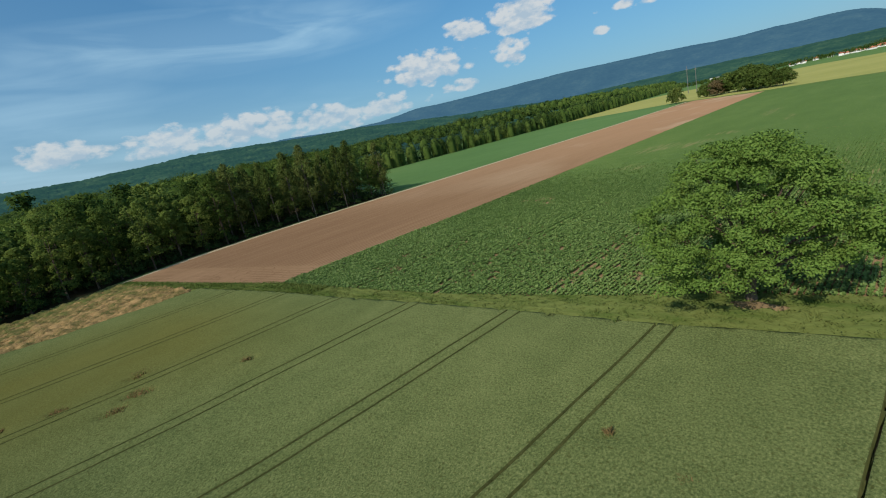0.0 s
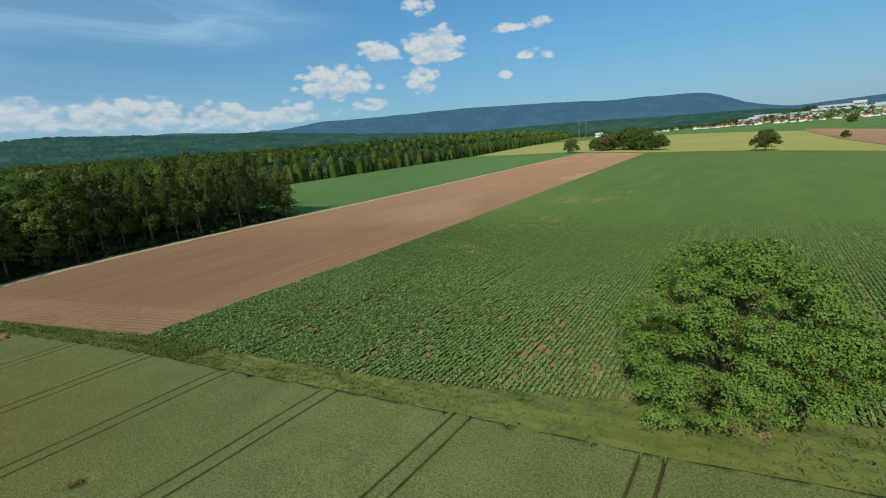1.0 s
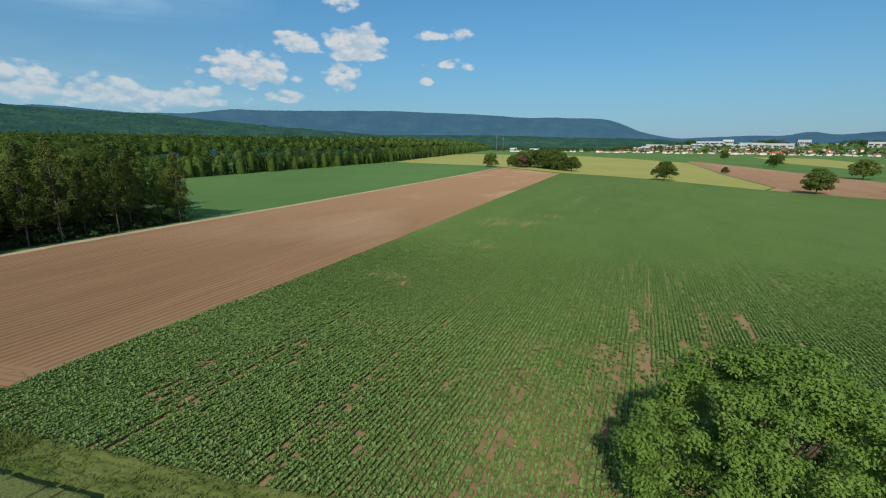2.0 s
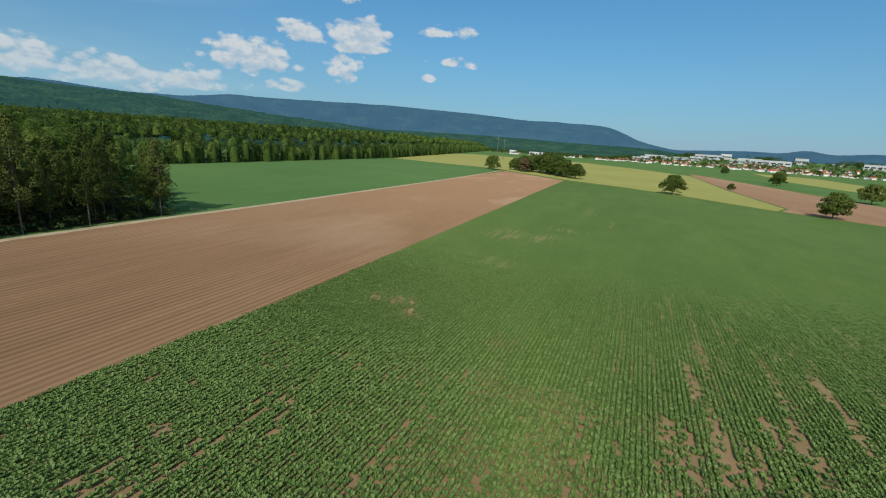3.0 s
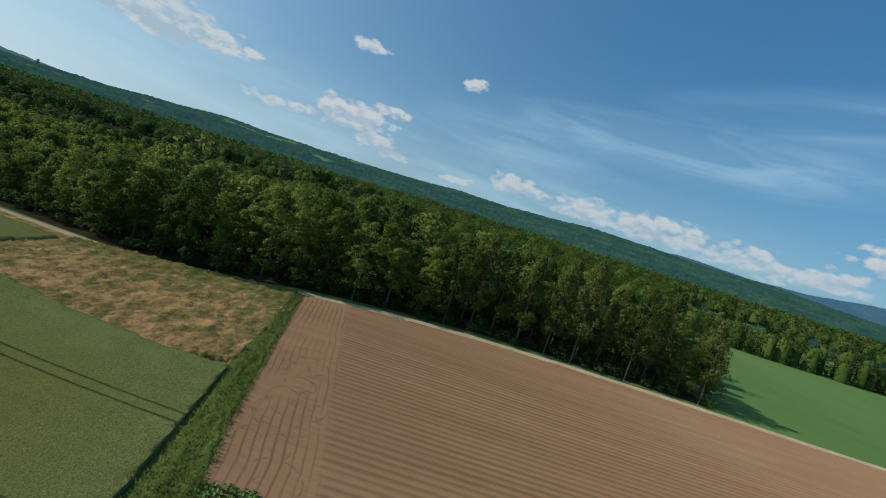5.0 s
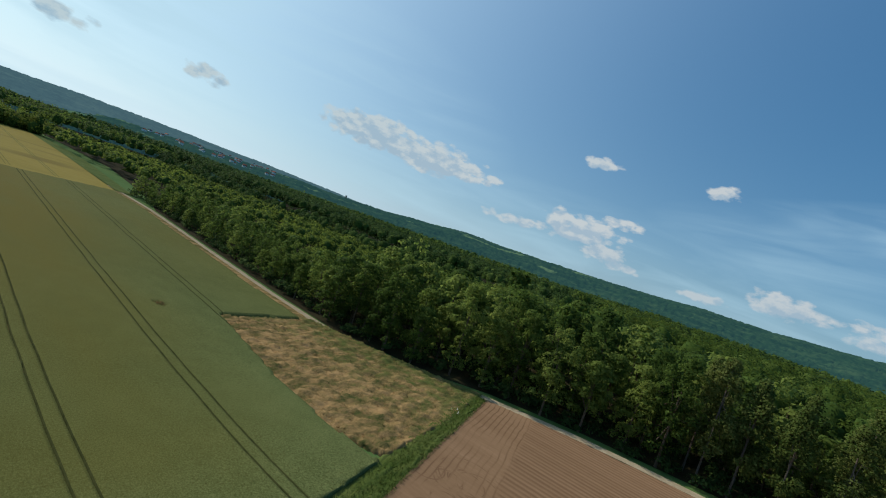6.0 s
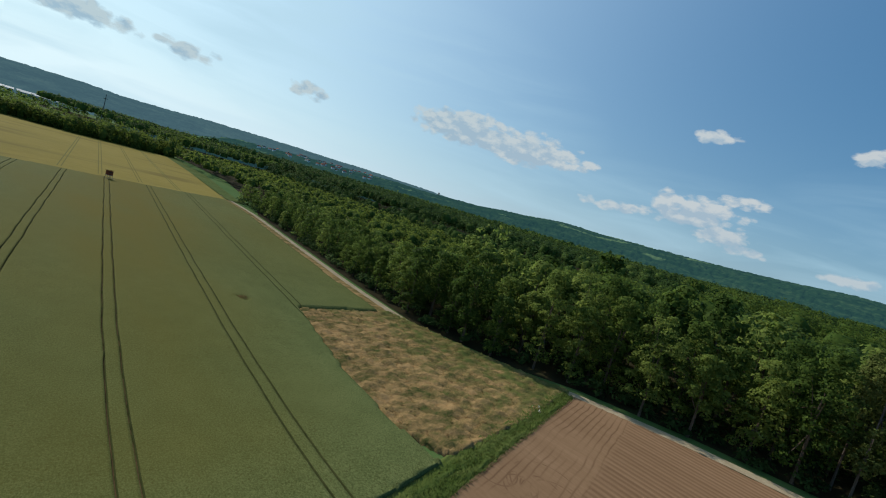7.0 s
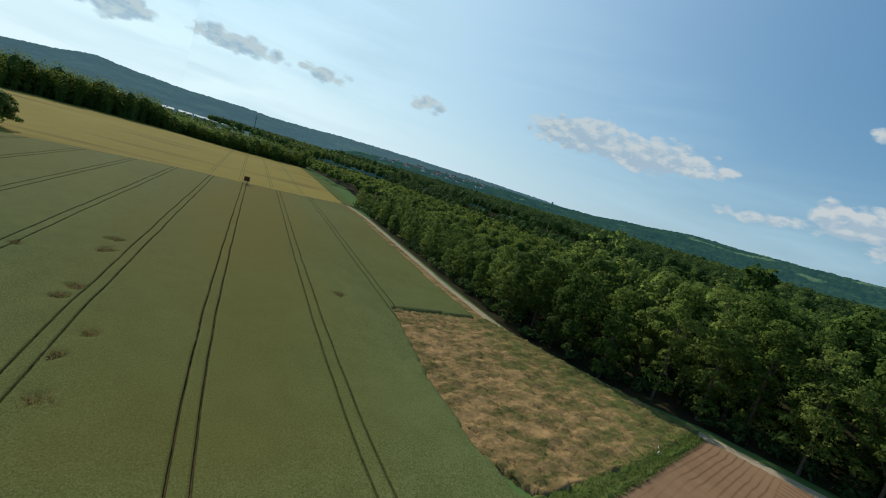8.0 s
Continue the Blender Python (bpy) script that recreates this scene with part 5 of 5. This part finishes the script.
M_TILE = material("red_roof_tiles", [(0.26, 0.08, 0.045), (0.36, 0.12, 0.07), (0.44, 0.17, 0.10)], [(0.2, 0.7), (2, 0.6)], 0.8, 0.0, per_object=0.9)
M_GREYROOF = material("grey_roof", [(0.10, 0.09, 0.09), (0.17, 0.15, 0.14), (0.24, 0.2, 0.18)], [(0.2, 0.7), (2, 0.6)], 0.8, 0.0, per_object=0.9)
M_HALL = material("pale_hall_cladding", [(0.34, 0.37, 0.40), (0.44, 0.46, 0.48), (0.55, 0.56, 0.57)], [(0.02, 0.7), (0.3, 0.5)], 0.5, 0.0, per_object=0.6)
M_GLASS = material("dark_window_glass", [(0.02, 0.03, 0.04), (0.04, 0.05, 0.06)], [(0.5, 0.5)], 0.1, 0.0, spec=0.5)
M_STEEL = material("weathered_steel", [(0.13, 0.12, 0.11), (0.17, 0.16, 0.15), (0.22, 0.21, 0.2)], [(0.5, 0.6)], 0.5, 0.0)


def box(bm, x0, x1, y0, y1, z0, z1):
    v = [bm.verts.new((x, y, z)) for x in (x0, x1) for y in (y0, y1) for z in (z0, z1)]
    for q in ((0, 1, 3, 2), (4, 6, 7, 5), (0, 4, 5, 1), (2, 3, 7, 6), (0, 2, 6, 4), (1, 5, 7, 3)):
        bm.faces.new([v[i] for i in q])


def box_part(name, dims, mat, parent, label=""):
    bm = bmesh.new()
    box(bm, *dims)
    return part(name, bm, mat, parent, label)


def hunting_stand():
    root = tagged(new("hunting_stand"), "red-brown wooden hunting stand on pale legs at the field edge", "hunting stand")
    for x in (-0.75, 0.75):
        for y in (-0.75, 0.75):
            bm = bmesh.new()
            tube(bm, [(x * 1.35, y * 1.35, -0.1), (x, y, 1.9)], [0.08, 0.07], 6)
            part("leg", bm, M_POLE, root)
    box_part("floor", (-0.95, 0.95, -0.95, 0.95, 1.9, 2.0), M_POLE, root)
    cab = box_part("cabin", (-0.85, 0.85, -0.85, 0.85, 2.0, 3.55), M_WOOD, root)
    for d in ((-0.5, 0.5, 0.851, 0.875, 2.85, 3.2), (-0.5, 0.5, -0.875, -0.851, 2.85, 3.2)):
        box_part("window", d, M_GLASS, cab, "dark open lookout slot")
    bm = bmesh.new()
    v = [bm.verts.new(p) for p in ((-1.1, -1.1, 3.55), (1.1, -1.1, 3.55), (1.1, 1.1, 3.85), (-1.1, 1.1, 3.85), (-1.1, -1.1, 3.63), (1.1, -1.1, 3.63), (1.1, 1.1, 3.93), (-1.1, 1.1, 3.93))]
    for q in ((3, 2, 1, 0), (4, 5, 6, 7), (0, 1, 5, 4), (1, 2, 6, 5), (2, 3, 7, 6), (3, 0, 4, 7)):
        bm.faces.new([v[i] for i in q])
    part("roof", bm, M_WOOD, root)
    lad = box_part("ladder_rail", (-0.32, -0.25, 0.95, 1.02, 0.0, 2.0), M_POLE, root)
    box_part("ladder_rail", (0.25, 0.32, 0.95, 1.02, 0.0, 2.0), M_POLE, root)
    for i in range(6):
        box_part("rung", (-0.25, 0.25, 0.96, 1.01, 0.25 + 0.3 * i, 0.29 + 0.3 * i), M_POLE, root)
    box_part("skid", (-1.5, 1.5, -1.15, -1.0, 0.0, 0.14), M_WHITE, root)
    box_part("skid", (-1.5, 1.5, 1.1, 1.25, 0.0, 0.14), M_WHITE, root)
    root.matrix_world = pose(-88, -158.5, 0.1, 0, 0, 15)


hunting_stand()


# ---- the town ----
def house(roofmat, seed):
    rng = np.random.RandomState(seed)
    w, d, h, r = rng.uniform(8, 11), rng.uniform(11, 16), rng.uniform(5, 7), rng.uniform(3.2, 4.5)
    root = tagged(new("house"), "white-walled house with a pitched tiled roof at the edge of town", "house", "town houses")
    wall = box_part("wall", (-w / 2, w / 2, -d / 2, d / 2, -3, h), M_WHITE, root)
    bm = bmesh.new()
    e = 0.6
    v = [bm.verts.new(p) for p in ((-w / 2 - e, -d / 2 - e, h - 0.2), (w / 2 + e, -d / 2 - e, h - 0.2), (0, -d / 2 - e, h + r), (-w / 2 - e, d / 2 + e, h - 0.2), (w / 2 + e, d / 2 + e, h - 0.2), (0, d / 2 + e, h + r))]
    for q in ((0, 2, 5, 3), (1, 4, 5, 2), (0, 1, 2), (3, 5, 4), (0, 3, 4, 1)):
        bm.faces.new([v[i] for i in q])
    roof = part("roof", bm, roofmat, root)
    box_part("chimney", (0.8, 1.5, 0, 0.7, h + r * 0.4, h + r + 0.9), M_GREYROOF, roof)
    for sx in (-1, 1):
        for k in (-0.28, 0.28):
            x = sx * (w / 2 + 0.02)
            box_part("window", (min(x, x - sx * 0.05), max(x, x - sx * 0.05), d * k - 0.7, d * k + 0.7, h - 2.2, h - 0.8), M_GLASS, wall)
    return root


def hall(seed):
    rng = np.random.RandomState(seed)
    w, d, h = (52, 34, 44)[seed % 3], (24, 20, 26)[seed % 3], (14, 10, 17)[seed % 3]
    root = tagged(new("factory_hall"), "long pale flat-roofed factory hall beyond the houses", "hall", "factory halls")
    wall = box_part("wall", (-w / 2, w / 2, -d / 2, d / 2, -8, h), M_HALL, root)
    box_part("roof", (-w / 2 - 0.4, w / 2 + 0.4, -d / 2 - 0.4, d / 2 + 0.4, h, h + 0.8), M_WHITE if seed % 2 else M_GREYROOF, root)
    for i in range(6):
        x = -w / 2 + (i + 0.5) * w / 6
        box_part("window", (x - w * 0.06, x + w * 0.06, -d / 2 - 0.06, -d / 2 - 0.02, h * 0.35, h * 0.6), M_GLASS, wall)
    return root


def shed():
    """A hall with one long roof slope; its low eave looks along local -y."""
    root = tagged(new("factory_hall"), "long low hall with a pale sloping metal roof", "building", "halls south of the fields")
    bm = bmesh.new()
    lo = [bm.verts.new(p) for p in ((-20, -14, -8), (20, -14, -8), (20, 14, -8), (-20, 14, -8))]
    hi = [bm.verts.new(p) for p in ((-20, -14, 4), (20, -14, 4), (20, 14, 8.5), (-20, 14, 8.5))]
    for k in range(4):
        bm.faces.new((lo[k], lo[(k + 1) % 4], hi[(k + 1) % 4], hi[k]))
    part("wall", bm, M_HALL, root)
    bm = bmesh.new()
    a = [bm.verts.new(p) for p in ((-20.5, -14.6, 4.0), (20.5, -14.6, 4.0), (20.5, 14.5, 8.7), (-20.5, 14.5, 8.7))]
    c = [bm.verts.new(v.co + Vector((0, 0, 0.4))) for v in a]
    bm.faces.new(c)
    for k in range(4):
        bm.faces.new((a[k], a[(k + 1) % 4], c[(k + 1) % 4], c[k]))
    part("roof", bm, M_HALL, root)
    return root


def town():
    rng = np.random.RandomState(131)

    def spot(az, r):
        a = radians(az)
        x, y = -25 + r * math.sin(a), 25 + r * math.cos(a)
        return x, y, float(ground_z(x, y))

    src = [house(M_TILE, 1), house(M_TILE, 2), house(M_GREYROOF, 3), house(M_TILE, 4)]
    n = 0
    for i in range(170):
        az = rng.uniform(-3, 25)
        r = rng.uniform(1860, 2180)
        if rng.uniform() < 0.12:
            az, r = rng.uniform(-13, -3), rng.uniform(1900, 2300)
        ob = src[n] if n < 4 else copy_thing(src[int(rng.randint(4))], Matrix.Identity(4))
        x, y, z = spot(az, r)
        ob.matrix_world = pose(x, y, z, 0, 0, rng.uniform(0, 180))
        n += 1
    halls = [hall(1), hall(2), hall(3)]
    rows = [(-9.8, 1900, 1, 0.9), (-13.0, 1950, 1, 0.8), (1.6, 2300, 0, 1.6), (3.4, 2330, 0, 1.5), (2.3, 2210, 1, 1.0), (6.0, 2350, 2, 1.0), (8.6, 2330, 1, 1.3), (10.2, 2330, 1, 1.2), (12.4, 2340, 2, 1.5), (14.2, 2340, 2, 1.4), (16.6, 2350, 1, 1.3), (19.5, 2330, 0, 1.0), (22.6, 2360, 1, 1.3)]
    for n, (az, r, kind, sc) in enumerate(rows):
        ob = copy_thing(halls[kind], Matrix.Identity(4))
        x, y, z = spot(az, r + (0, -70, 60, 130)[n % 4])
        ob.matrix_world = pose(x, y, z, 0, 0, -az + rng.uniform(-15, 15)) @ Matrix.Diagonal((sc * (1.9, 0.8, 1.1)[n % 3], sc, sc * (0.9, 1.15, 0.75)[n % 3], 1))
    for ob, az in zip(halls, (4.6, 7.4, 11.3)):
        x, y, z = spot(az, 2260)
        ob.matrix_world = pose(x, y, z, 0, 0, -az)
    # works in the south: long halls, their pale metal roofs falling to the north
    first = None
    for az, r, w in ((174.2, 1500, 40), (175.2, 1520, 46), (176.2, 1510, 40), (177.2, 1530, 34), (-179.6, 1560, 30), (-178.0, 1590, 36), (-176.4, 1570, 40), (-175.2, 1600, 30), (-173.9, 1580, 38), (-172.8, 1600, 24)):
        if first is None:
            first = shed()
        ob = first if az == 174.2 else copy_thing(first, Matrix.Identity(4))
        x, y, z = spot(az, r)
        ob.matrix_world = pose(x, y, z + 6.0, 0, 0, -az + rng.uniform(-6, 6)) @ Matrix.Diagonal((w / 40, 1, rng.uniform(0.85, 1.1), 1))
    # a village on the western hillside
    for i in range(46):
        x, y, z = west_height(rng.uniform(-157, -143), rng.uniform(0.5, 0.85))
        copy_thing(src[int(rng.randint(4))], Matrix.Identity(4)).matrix_world = pose(float(x), float(y), float(z) + 3, 0, 0, rng.uniform(0, 180))
    # trees between the houses, and round the works in the south
    vs = []
    for i in range(320):
        x, y, z = spot(rng.uniform(166, 200), rng.uniform(620, 1640))
        h = rng.uniform(8, 16)
        lobes = [(0, 0, h * 0.5, h * 0.45, h * 0.45), (2, 1, h * 0.72, h * 0.28, h * 0.25)]
        vs.append(leaf_cloud(rng, lobes, 30, 1.9, 0.4, at=(x, y, z)))
    for i in range(1150):
        az, r = rng.uniform(-16, 26), rng.uniform(1830, 2450)
        if i % 5 == 0:
            az = rng.choice([7.0, 13.8, 21.0, 0.5]) + rng.normal() * 0.7
            r = rng.uniform(2380, 2500)
        x, y, z = spot(az, r)
        h = rng.uniform(9, 19) * (1.4 if i % 5 == 0 else 1)
        lobes = [(0, 0, h * 0.55, h * 0.42, h * 0.45), (2, 1, h * 0.75, h * 0.26, h * 0.25)]
        vs.append(leaf_cloud(rng, lobes, 26, 2.3, 0.4, at=(x, y, z)))
    tagged(leaf_object("town_trees", np.concatenate([v for v, m in vs]), np.concatenate([m for v, m in vs]), M_LEAF), "garden trees between the houses of the town", "trees", kind="stuff")


town()


# ---- white umbels at the end of the grass strip ----
spots = np.random.RandomState(171).normal(size=(8, 2)) * (0.6, 0.35) + (-114.3, 17.6)
tufts("white_umbels", spots, 0.62, 0.06, M_WHITE, "few white flowering umbels in the grass", "flowers", 172, 0.6, 2)


# ---- masts ----
def mast(x, y, z, h, r):
    root = tagged(new("mast"), "slender grey mast above the trees", "mast", "masts")
    bm = bmesh.new()
    tube(bm, [(0, 0, -2), (0, 0, h * 0.6), (0, 0, h)], [r, r * 0.8, r * 0.5], 8)
    part("pole", bm, M_STEEL, root)
    bm = bmesh.new()
    box(bm, -r * 3, r * 3, -r * 0.5, r * 0.5, h * 0.86, h * 0.88)
    part("crossarm", bm, M_STEEL, root)
    root.matrix_world = pose(x, y, z)


for azm, dist, hh, rr in ((-14.9, 900, 46, 0.55), (-14.1, 920, 44, 0.5), (-169.7, 780, 46, 0.8)):
    mast(-25 + dist * math.sin(radians(azm)), 25 + dist * math.cos(radians(azm)), 0, hh, rr)


def hill_tower():
    """An old stone tower with its low keep on the crest of the western hill."""
    root = tagged(new("stone_tower"), "grey stone tower and keep on the wooded crest", "tower")
    box_part("keep", (-12, 12, -7, 7, -4, 11), M_POLE, root)
    bm = bmesh.new()
    tube(bm, [(9, 0, -4), (9, 0, 18), (9, 0, 20), (9, 0, 23)], [5.0, 4.6, 5.4, 5.4], 10)
    part("turret", bm, M_POLE, root)
    for k in range(4):
        box_part("merlon", (-11 + 4 * k, -9 + 4 * k, -7, -6, 11, 13), M_POLE, root)
    x, y, z = west_height(-134.7, 1.0)
    root.matrix_world = pose(float(x), float(y), float(z), 0, 0, 40)


hill_tower()
